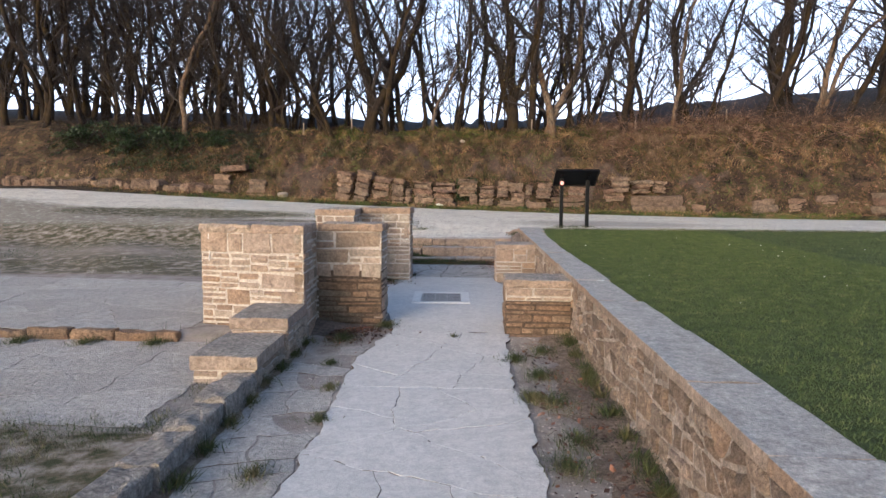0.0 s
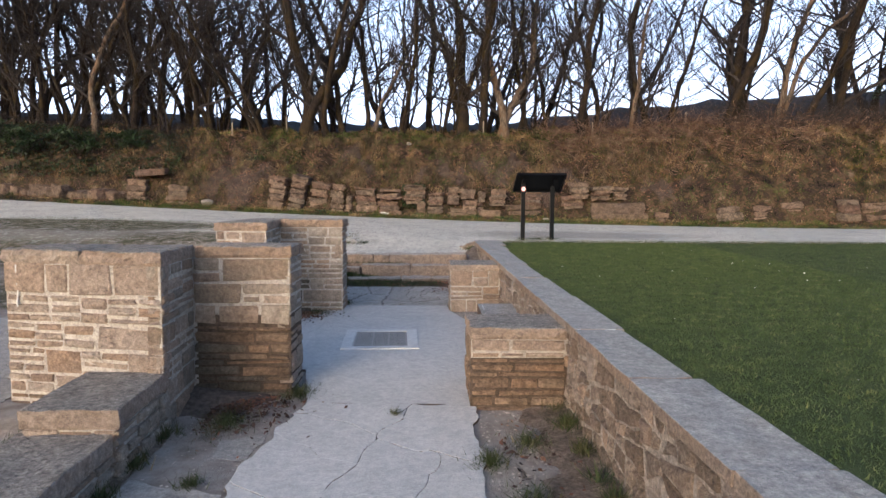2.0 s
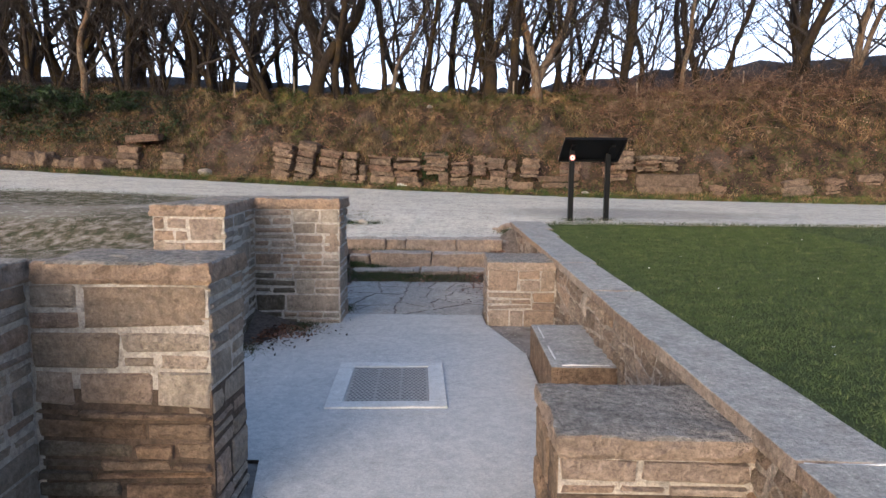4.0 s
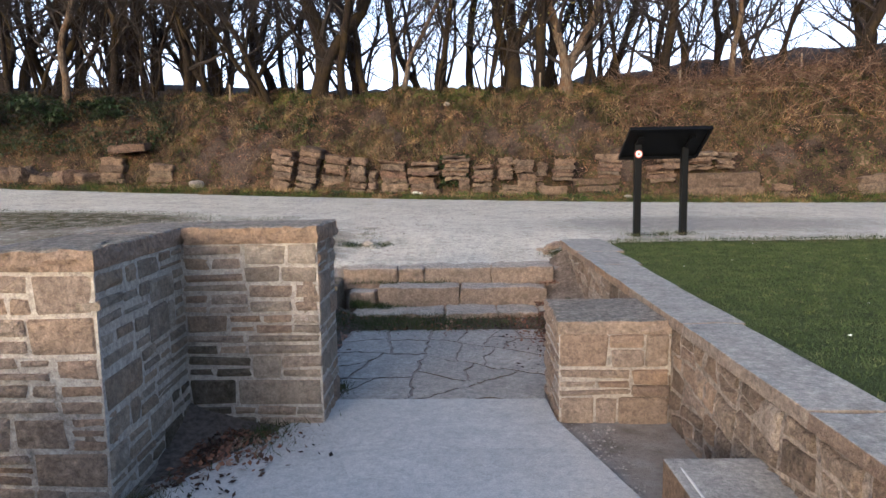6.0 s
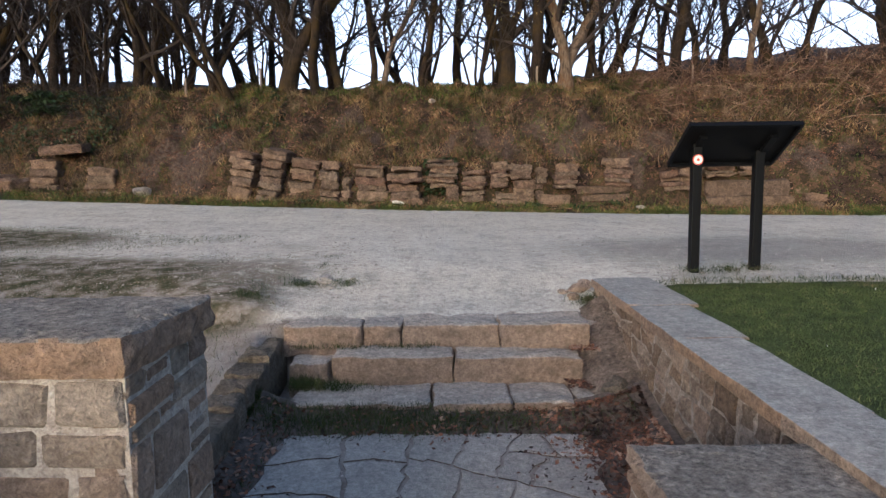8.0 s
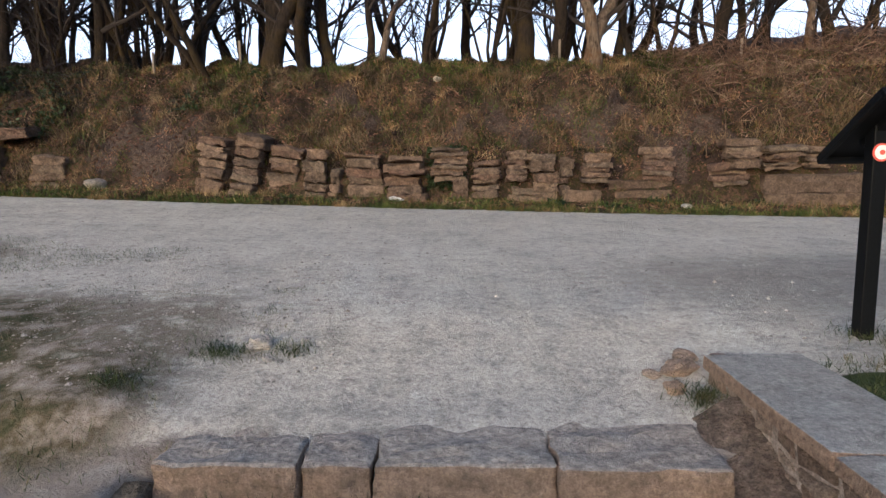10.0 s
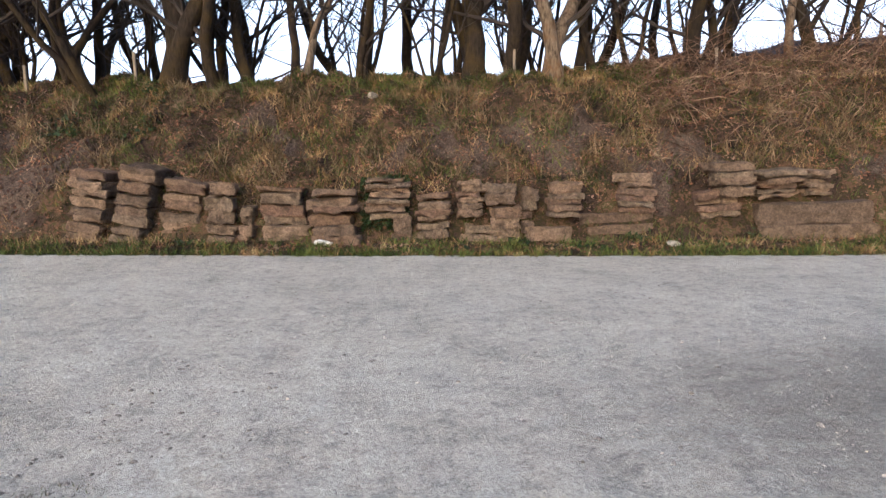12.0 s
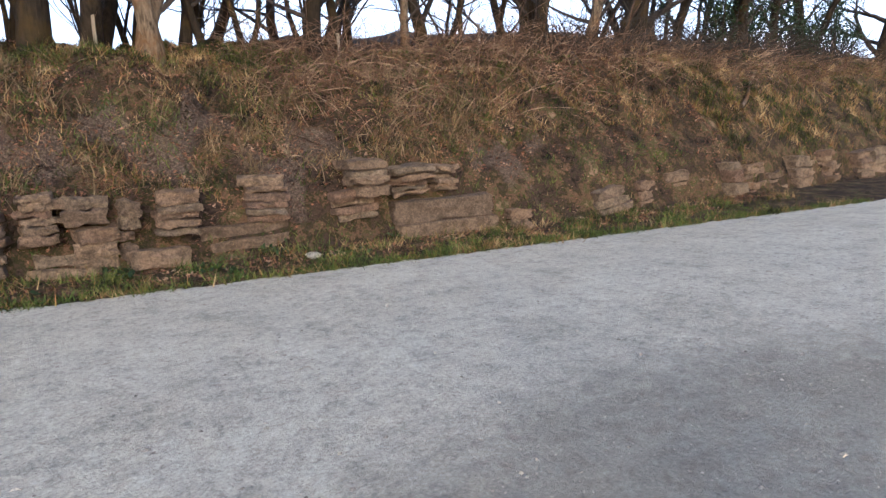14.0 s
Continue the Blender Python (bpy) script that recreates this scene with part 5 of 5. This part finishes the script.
def tuft(x, y, r, n, size, seed):
    a, q = R.uniform(0, 2 * np.pi, n), np.abs(R.normal(0, 0.62 * r, n))
    px, py = x + q * np.cos(a), y + q * np.sin(a) * 1.3
    s = np.stack([px, py, height(px, py) + 0.015], 1)
    ob = blades("grass_tuft", s, size, TUFT, "tuft of green and straw grass in a paving joint", "grass", seed, 0.95, 0.09)
    ob["group"] = "grass tufts"


TUFTS = [(1.14, -0.35, 0.13, 500), (1.2, 0.35, 0.12, 380), (1.18, -0.95, 0.16, 500), (1.25, -1.55, 0.14, 420), (-0.50, -0.15, 0.06, 150), (-0.36, -0.75, 0.07, 170), (-0.28, -1.35, 0.07, 190), (-0.4, -2.1, 0.09, 260),
         (-0.27, 1.2, 0.13, 420), (-0.6, 0.62, 0.2, 520), (-1.0, 3.5, 0.16, 420), (-0.7, 4.2, 0.2, 500), (-0.45, 4.92, 0.09, 220), (1.15, 2.2, 0.1, 260), (1.3, 7.72, 0.12, 380), (0.43, 0.80, 0.035, 60), (0.97, 0.1, 0.10, 420), (1.05, -0.85, 0.10, 380), (1.15, -1.9, 0.12, 420)]
for k, (x, y, q, n) in enumerate(TUFTS):
    tuft(x, y, q, int(n * 1.5), (0.02, 0.075), 620 + k)
for k in range(16):
    tuft(float(wall_x(-3.4 + 0.28 * k)) - 0.07, -3.4 + 0.28 * k + 0.1 * math.sin(k * 5.1), 0.07 + 0.03 * math.sin(k * 2.7), 150 + 110 * (k % 3), (0.03, 0.12), 650 + k)
for k in range(9):
    tuft(float(kerb_x(-2.6 + 0.38 * k)) + 0.03, -2.6 + 0.38 * k, 0.08, 220, (0.03, 0.10), 670 + k)
for k in range(10):
    tuft(-1.55 - 0.6 * (k % 5), 0.28 - 0.02 * k, 0.11, 200, (0.03, 0.08), 680 + k)
for k, (x, y) in enumerate([(2.27, 8.2), (2.81, 8.29), (2.55, 8.2)]):
    tuft(x, y, 0.17, 420, (0.02, 0.06), 690 + k)


def box_spots(n, x0, x1, y0, y1, z):
    return np.stack([R.uniform(x0, x1, n), R.uniform(y0, y1, n), np.full(n, z)], 1)


def pile_spots(n, x, sx, y, sy):
    px, py = np.clip(R.normal(x, sx, n), -0.85, 1.36), np.clip(R.normal(y, sy, n), 5.05, 6.6)
    return np.stack([px, py, np.array([drift_z(a, b) for a, b in zip(px, py)]) + R.uniform(0.0, 0.02, n)], 1)


def drift(n, x, y, sx, sy, z, stop):
    """Leaves blown up against a foot of wall or step."""
    px, py = x - np.abs(R.normal(0, sx, n)) * np.sign(x), y - np.abs(R.normal(0, sy, n))
    return np.stack([px, np.minimum(py, stop), z + R.uniform(0, 0.02, n)], 1)


def mound_spots(n, x, sx, y, sy):
    px, py = np.clip(R.normal(x, sx, n), -0.85, 1.3), np.minimum(R.normal(y, sy, n), 6.62)
    return np.stack([px, py, np.array([drift_z(a, b) for a, b in zip(px, py)])], 1)


def ledge_spots(n, x, sx, y0, y1, z):
    px = x + np.abs(R.normal(0, sx, n))
    return np.stack([px, R.uniform(y0, y1, n), z + 0.06 * np.exp(-((px - x) / 0.25) ** 2) * R.uniform(0, 1, n)], 1)


STEPGRASS = leaf_material("step_grass", [(0.0, (0.016, 0.026, 0.008)), (0.5, (0.035, 0.05, 0.014)), (0.85, (0.065, 0.075, 0.024)), (1.0, (0.13, 0.115, 0.05))])
blades("step_grass", np.concatenate([mound_spots(6500, -0.2, 0.62, 6.50, 0.09), ledge_spots(1500, -0.74, 0.22, 6.84, 6.98, 0.10), box_spots(350, -0.8, 0.2, 7.15, 7.23, 0.29), box_spots(1600, -0.86, -0.66, 5.3, 6.6, 0.0)]), (0.02, 0.06), STEPGRASS, "dark green grass growing along the steps' joints", "grass", 701, 0.5, 0.1)
flakes("fallen_leaves", np.concatenate([pile_spots(2600, 1.12, 0.2, 6.15, 0.4), box_spots(300, 1.0, 1.36, 6.78, 6.95, 0.14), box_spots(200, 1.05, 1.33, 7.05, 7.22, 0.30), pile_spots(700, 0.3, 0.6, 6.45, 0.12), pile_spots(500, -0.75, 0.1, 5.8, 0.5),
                                        drift(800, -0.75, 1.15, 0.25, 0.3, -0.035, 1.27), drift(700, -1.0, 4.25, 0.2, 0.3, 0.004, 4.36), box_spots(420, 1.05, 1.5, -2.5, 0.9, -0.045)]), (0.010, 0.024), LITTER, "curled brown fallen leaves", "leaves", 702)

def tussocks(n, x0, x1, y0, y1, keep, each, spread):
    c = scatter(n, x0, x1, y0, y1, keep)
    q = np.repeat(c, each, 0)
    q[:, :2] += R.normal(0, spread, (len(q), 2))
    q[:, 2] = height(q[:, 0], q[:, 1]) - 0.01
    return q


def tuft_at(x, y, n):
    q = np.stack([R.normal(x, 0.06, n), R.normal(y, 0.05, n), np.zeros(n)], 1)
    q[:, 2] = height(q[:, 0], q[:, 1])
    return q


on_rough = lambda x, y: (x < kerb_x(y) - 0.25) & (clump(x, y) > 0.5)
blades("rough_grass", np.concatenate([scatter(26000, -9.0, -0.9, 4.0, 8.2, on_rough), scatter(12000, -10.0, -2.2, 9.6, 11.8, lambda x, y: np.hypot((x + 6.5) / 4.5, (y - 10.6) / 1.5) < 0.75 + 0.3 * clump(x, y)),
                                      scatter(30000, -5.0, -0.9, -4.5, -1.6, lambda x, y: (x < kerb_x(y) - 0.3) & (clump(x, y) > 0.2)), tussocks(70, -5.0, -1.15, -1.9, -1.45, None, 60, 0.07), tussocks(16, -1.25, -1.1, -1.7, -0.8, None, 60, 0.05), tussocks(220, -4.2, -0.75, 7.3, 9.4, lambda x, y: clump(x * 2, y * 2) > 0.55, 45, 0.06), tuft_at(-0.85, 8.2, 160), tuft_at(-0.62, 8.22, 110), tuft_at(-1.25, 7.75, 140)]),
       (0.015, 0.055), TUFT, "thin worn grass on trodden ground", "grass", 703, 0.7, 0.12)

def verge_spots(n, each, spread):
    """Grass that creeps over the track's far edge."""
    x = np.repeat(R.uniform(-10, 14, n), each)
    x = x + R.normal(0, spread * 2, len(x))
    y = road_far(x) + 0.04 + R.normal(0, spread, len(x))
    return np.stack([x, y, height(x, y) - 0.005], 1)


blades("worn_lawn", np.concatenate([tussocks(260, 1.95, 6.5, 5.6, 7.6, lambda x, y: on_lawn(x, y) & (clump(x * 1.9, y * 2.6) > 0.5), 26, 0.09), tussocks(90, 1.9, 2.4, 3.0, 7.5, on_lawn, 20, 0.05)]), (0.012, 0.028), STRAW, "worn straw-coloured patches at the lawn's end", "grass", 720, 1.2, 0.16)
on_bank = lambda x, y: (y > road_far(x) + 0.03) & (y < 20.2)
thick = lambda lo: (lambda x, y: on_bank(x, y) & (bare(x, y) < R.uniform(0.1, 1, len(x))) & (clump(x, y) * 0.8 + R.uniform(0, 0.5, len(x)) > lo))
blades("bank_grass", np.concatenate([tussocks(3200, -14, 16, 16.4, 19.5, thick(0.45), 34, 0.07), tussocks(500, -14, 16, 18.0, 19.3, thick(0.35), 34, 0.10), tussocks(420, -12, 14, 14.6, 16.3, lambda x, y: on_bank(x, y) & (y < rock_y(x) + 0.1), 30, 0.12), verge_spots(160, 22, 0.07)]),
       (0.05, 0.20), BANKGRASS, "rough green and straw grass tussocks on the bank", "grass", 704, 0.8, 0.085)
blades("bank_grass", tussocks(1100, 13.5, 26, 15.5, 19.8, thick(0.35), 30, 0.13), (0.08, 0.3), BANKGRASS, "rough grass tussocks farther along the bank", "grass", 716, 0.8, 0.085)
blades("lawn_tufts", tussocks(1500, 1.5, 9.5, -3.5, 7.6, on_lawn, 7, 0.02), (0.012, 0.026), LAWNTIP, "slightly longer yellow-green tufts in the lawn", "grass", 717, 0.9, 0.2)
blades("green_tufts", np.concatenate([tuft_at(-0.97, 8.2, 420), tuft_at(-0.6, 8.25, 200), tuft_at(-1.3, 7.8, 200)]), (0.02, 0.06), STEPGRASS, "low green grass beside the loose stones", "grass", 718, 0.8, 0.1)
GREENBANK = leaf_material("green_bank_grass", [(0.0, (0.012, 0.022, 0.005)), (0.5, (0.058, 0.085, 0.016)), (1.0, (0.15, 0.165, 0.04))])
blades("bank_greenery", np.concatenate([tussocks(900, -9, 10, 16.4, 19.3, lambda x, y: on_bank(x, y) & (clump(x * 1.7 + 2, y * 1.9) > 0.62), 36, 0.08), tussocks(500, -5, 7, 18.3, 19.2, lambda x, y: on_bank(x, y) & (clump(x * 1.1, y) > 0.45), 36, 0.08), tussocks(1100, -9, 12, 14.2, 16.2, lambda x, y: on_bank(x, y) & (clump(x * 2.1, y * 2.0 + 1) > 0.42), 30, 0.06), verge_spots(240, 26, 0.06), tussocks(900, -9, 11, 16.3, 19.2, lambda x, y: on_bank(x, y) & (clump(x * 0.9 + 4, y * 1.3) > 0.6), 30, 0.07)]), (0.05, 0.16), GREENBANK, "patches of fresh green grass on the bank and verge", "grass", 719, 0.9, 0.11)
blades("straw_grass", tussocks(420, -10, 8, 16.5, 18.4, thick(0.5), 40, 0.07), (0.14, 0.36), STRAW, "pale dry grass hanging in clumps on the bank", "grass", 714, 1.0, 0.05)
flakes("leaf_litter", np.concatenate([scatter(90000, -12, 15, 16.2, 19.8, on_bank, 0.015), scatter(14000, -8, 14, 14.8, 16.2, on_bank, 0.012)]), (0.014, 0.036), LITTER, "brown leaf litter on the bank", "leaves", 705)
flakes("ivy", np.concatenate([scatter(7000, -15.5, -7.5, 17.0, 18.9, lambda x, y: clump(x * 0.6, y) > 0.35, 0.12), scatter(900, -0.3, 0.4, 16.1, 16.5, None, 0.1), scatter(1200, -6.0, -3.5, 17.4, 18.4, lambda x, y: clump(x * 2, y * 2) > 0.6, 0.06), scatter(1500, -3, 7, 15.4, 16.1, lambda x, y: clump(x * 3, y) > 0.7, 0.05)]),
       (0.025, 0.055), IVY, "dark green ivy and low leaves on the bank", "ivy", 706, 0.8)


def bush(x, y, rx, ry, rz, n, seed, mat, label):
    """An uneven thicket: leaves gathered in clumps round a spreading frame of stems."""
    rng = np.random.RandomState(seed)
    z = grounded(x, y)
    clumps = rng.normal(0, 0.42, (26, 3)) * (rx, ry, rz) + (x, y, z + rz * 0.75)
    spots = clumps[rng.randint(0, 26, n)] + rng.normal(0, 0.13, (n, 3)) * (rx, ry, rz)
    spots[:, 2] = np.maximum(spots[:, 2], height(spots[:, 0], spots[:, 1]) + 0.03)
    t = thing("bush", (x, y, z), label, "bush", "bushes on the bank")
    frame_of = Tubes()
    for c in clumps:
        frame_of.add([Vector((x, y, z - 0.1)), Vector((x, y, z)).lerp(Vector(c), 0.5) + Vector((0, 0, 0.08)), Vector(c)], [0.03, 0.02, 0.008], 4)
    hang("stem_frame", mesh_of("stem_frame", frame_of.v, frame_of.f, TWIG), t)
    leaf = flakes("foliage", spots, (0.03, 0.07), mat, "", "", seed, 0.8)
    leaf.parent = t
    leaf.matrix_parent_inverse = parent_world(t).inverted()


for k, (x, y, rx, ry, rz) in enumerate([(-12.6, 17.7, 1.2, 0.7, 0.6), (-10.9, 17.9, 1.1, 0.6, 0.5), (-14.4, 17.9, 1.3, 0.7, 0.6), (-9.3, 18.1, 0.8, 0.5, 0.35)]):
    bush(x, y, rx, ry, rz, 1500, 830 + k, IVY, "low dark green ivy thicket on the bank")
for k, (x, y, rx, ry, rz) in enumerate([(18.6, 19.3, 1.2, 0.8, 1.5), (20.6, 19.5, 1.4, 0.9, 1.9), (23.0, 19.3, 1.5, 0.9, 1.6), (26.0, 19.5, 1.6, 1.0, 2.0)]):
    bush(x, y, rx, ry, rz, 3600, 840 + k, IVY, "dark evergreen thicket among the trees")


def stems(name, n, area_of, length, mat, label, seed, thick=0.006, rise=0.6):
    rng = random.Random(seed)
    t = Tubes()
    for k in range(n):
        x, y = area_of(rng)
        p = Vector((x, y, grounded(x, y) - 0.02))
        w = Vector((rng.uniform(-1, 1), rng.uniform(-1, 0.6), rng.uniform(0.15, 1) * rise))
        pts = [p]
        d = w.normalized()
        l = rng.uniform(*length)
        for s in range(5):
            d = (d + Vector((rng.uniform(-0.25, 0.25), rng.uniform(-0.25, 0.25), -0.22 + rng.uniform(-0.15, 0.2)))).normalized()
            q = pts[-1] + d * l / 5
            q.z = max(q.z, grounded(q.x, q.y) + 0.01)
            pts.append(q)
        t.add(pts, [thick * rng.uniform(0.6, 1.2) * (1 - 0.13 * s) for s in range(6)], 3)
    return tagged(new(name, mesh_of(name, t.v, t.f, mat)), label, "undergrowth", kind="stuff")


stems("dead_bracken", 3000, lambda r: (15.5 - 11.0 * r.random() ** 1.5, 19.4 - 1.9 * r.random() ** 1.3), (0.35, 1.0), BRACKEN, "tangle of dead red-brown bracken on the bank", 801, 0.006, 1.0)
stems("dead_bracken", 2600, lambda r: (r.uniform(14.5, 25.0), r.uniform(16.8, 19.4)), (0.4, 1.1), BRACKEN, "dead brown bracken farther along the bank", 806, 0.008, 1.0)
stems("dead_bramble", 1300, lambda r: (r.uniform(4.3, 13.0), 19.2 - 2.4 * r.random() ** 1.6), (0.6, 1.7), BRACKEN, "arching dry bramble stems on the bank", 802, 0.009, 1.2)
stems("dry_stalks", 900, lambda r: (r.uniform(-14, 5), r.uniform(16.5, 19.2)), (0.2, 0.7), BRACKEN, "scattered dry stalks on the bank", 803, 0.004, 1.0)
stems("brushwood", 1100, lambda r: (r.uniform(-16, -7.0), r.uniform(17.6, 19.6)), (0.5, 1.6), TWIG, "dark brushwood under the trees", 804, 0.007, 1.6)
stems("brushwood", 2200, lambda r: (r.uniform(10.5, 25.0), r.uniform(17.9, 20.0)), (0.6, 2.0), TWIG, "dark tangled brushwood along the bank's crest", 805, 0.012, 1.6)

# loose chips and pebbles on the track
def chips(name, spots, size, mat, label, seed):
    rng = np.random.RandomState(seed)
    n = len(spots)
    s = rng.uniform(size[0], size[1], n)[:, None, None] * rng.uniform(0.6, 1.2, (n, 1, 3)) * (1, 1, 0.6)
    a = rng.uniform(0, 6.28, n)
    base = np.array([(1, 0, 0), (0.2, 0.9, 0), (-0.9, 0.4, 0), (-0.5, -0.8, 0), (0.6, -0.7, 0), (0.05, 0.1, 1)])
    x = base[None, :, 0] * np.cos(a)[:, None] - base[None, :, 1] * np.sin(a)[:, None]
    y = base[None, :, 0] * np.sin(a)[:, None] + base[None, :, 1] * np.cos(a)[:, None]
    v = np.stack([x, y, np.broadcast_to(base[None, :, 2], x.shape)], -1) * s + np.asarray(spots)[:, None, :]
    f = np.array([(0, 1, 5), (1, 2, 5), (2, 3, 5), (3, 4, 5), (4, 0, 5)])[None] + 6 * np.arange(n)[:, None, None]
    return tagged(new(name, mesh_of(name, v.reshape(-1, 3).tolist(), f.reshape(-1, 3).tolist(), mat)), label, "gravel", kind="stuff")


flakes("lawn_specks", scatter(90, 2.0, 9.0, -3.5, 7.4, None, 0.03), (0.005, 0.011), WHITE, "tiny pale petals and leaves on the lawn", "leaves", 715)
branch = Tubes()
branch.add(bend(random.Random(5), Vector((14.6, 16.3, grounded(14.6, 16.3) + 0.1)), Vector((1, 0.3, 0.25)), 2.2, 7, 0.12, 0.1), [0.05, 0.048, 0.045, 0.04, 0.035, 0.03, 0.025, 0.02], 6)
tagged(new("fallen_branch", mesh_of("fallen_branch", branch.v, branch.f, BIRCH)), "pale fallen branch lying on the bank", "branch")
for k, (x, y, a) in enumerate([(0.2, 19.3, 0.2), (2.6, 19.2, -0.1), (4.4, 19.3, 0.15), (-2.9, 19.0, 0.1), (7.7, 19.2, 0.05)]):
    branch = Tubes()
    branch.add(bend(random.Random(30 + k), Vector((x, y, grounded(x, y) + 0.03)), Vector((1, a, 0.02)), 1.6, 6, 0.14, 0.0), [0.035, 0.034, 0.03, 0.026, 0.02, 0.016, 0.01], 6)
    tagged(new("fallen_branch", mesh_of("fallen_branch", branch.v, branch.f, BARK)), "dark dead branch lying under the trees", "branch", "dead branches")

on_track = lambda x, y: (y < road_far(x) - 0.02) & ((x < 1.3) | (y > 8.0))
CLOD = stone_material("dirt_clod", [(0.17, 0.15, 0.13), (0.24, 0.215, 0.19), (0.30, 0.27, 0.24)], (0.13, 0.11, 0.09), islands=True)
CHIP = stone_material("gravel_chip", [(0.30, 0.27, 0.24), (0.42, 0.38, 0.34), (0.50, 0.46, 0.41), (0.40, 0.36, 0.32)], (0.28, 0.25, 0.23), islands=True)
chips("track_gravel", np.concatenate([scatter(13000, -5, 7, 7.7, 12.0, on_track, -0.001), scatter(9000, -9, 11, 11.5, 15.4, on_track, -0.001), scatter(5000, -4.5, -0.6, 7.8, 10.5, on_track, -0.001)]), (0.003, 0.010), CHIP, "loose pale chips on the gravel track", 811)
chips("track_stones", scatter(900, -6, 8, 7.7, 14.5, on_track, -0.003), (0.010, 0.025), CHIP, "larger loose stones on the gravel track", 812)
chips("dirt_clods", np.concatenate([scatter(1500, -4.6, -0.3, 7.8, 11.0, lambda x, y: on_track(x, y) & (clump(x * 2.2, y * 2.4) > 0.45), -0.002), scatter(260, -1.5, 5, 8.2, 13.0, on_track, -0.002)]), (0.006, 0.019), CLOD, "dark clods and crumbs of dirt on the track", 814)
chips("passage_grit", np.concatenate([scatter(1600, 0.95, 1.5, -3.5, 0.9, None, 0.0), scatter(900, -0.9, -0.2, -3.5, 0.9, None, 0.0), scatter(900, -0.7, 1.2, 4.8, 6.7, None, 0.0), scatter(700, 0.85, 1.15, 1.5, 4.4, None, 0.0)]), (0.003, 0.012), CHIP, "grit and small stones along the passage", 813)

# fence posts on the crest
for k, x in enumerate((-6.2, -4.4, 2.35, 6.1, 9.4, 11.0)):
    y = 18.75 + 0.2 * math.sin(k * 2.0)
    z = grounded(x, y)
    post = thing("fence_post", (x, y, z), "thin grey wooden stake on the bank's crest", "post", "stakes on the crest")
    part("stake", box_bm(x - 0.022, x + 0.022, y - 0.022, y + 0.022, z - 0.1, z + 0.5, 0.006, 0.01, 3, 900 + k), WOOD, post)
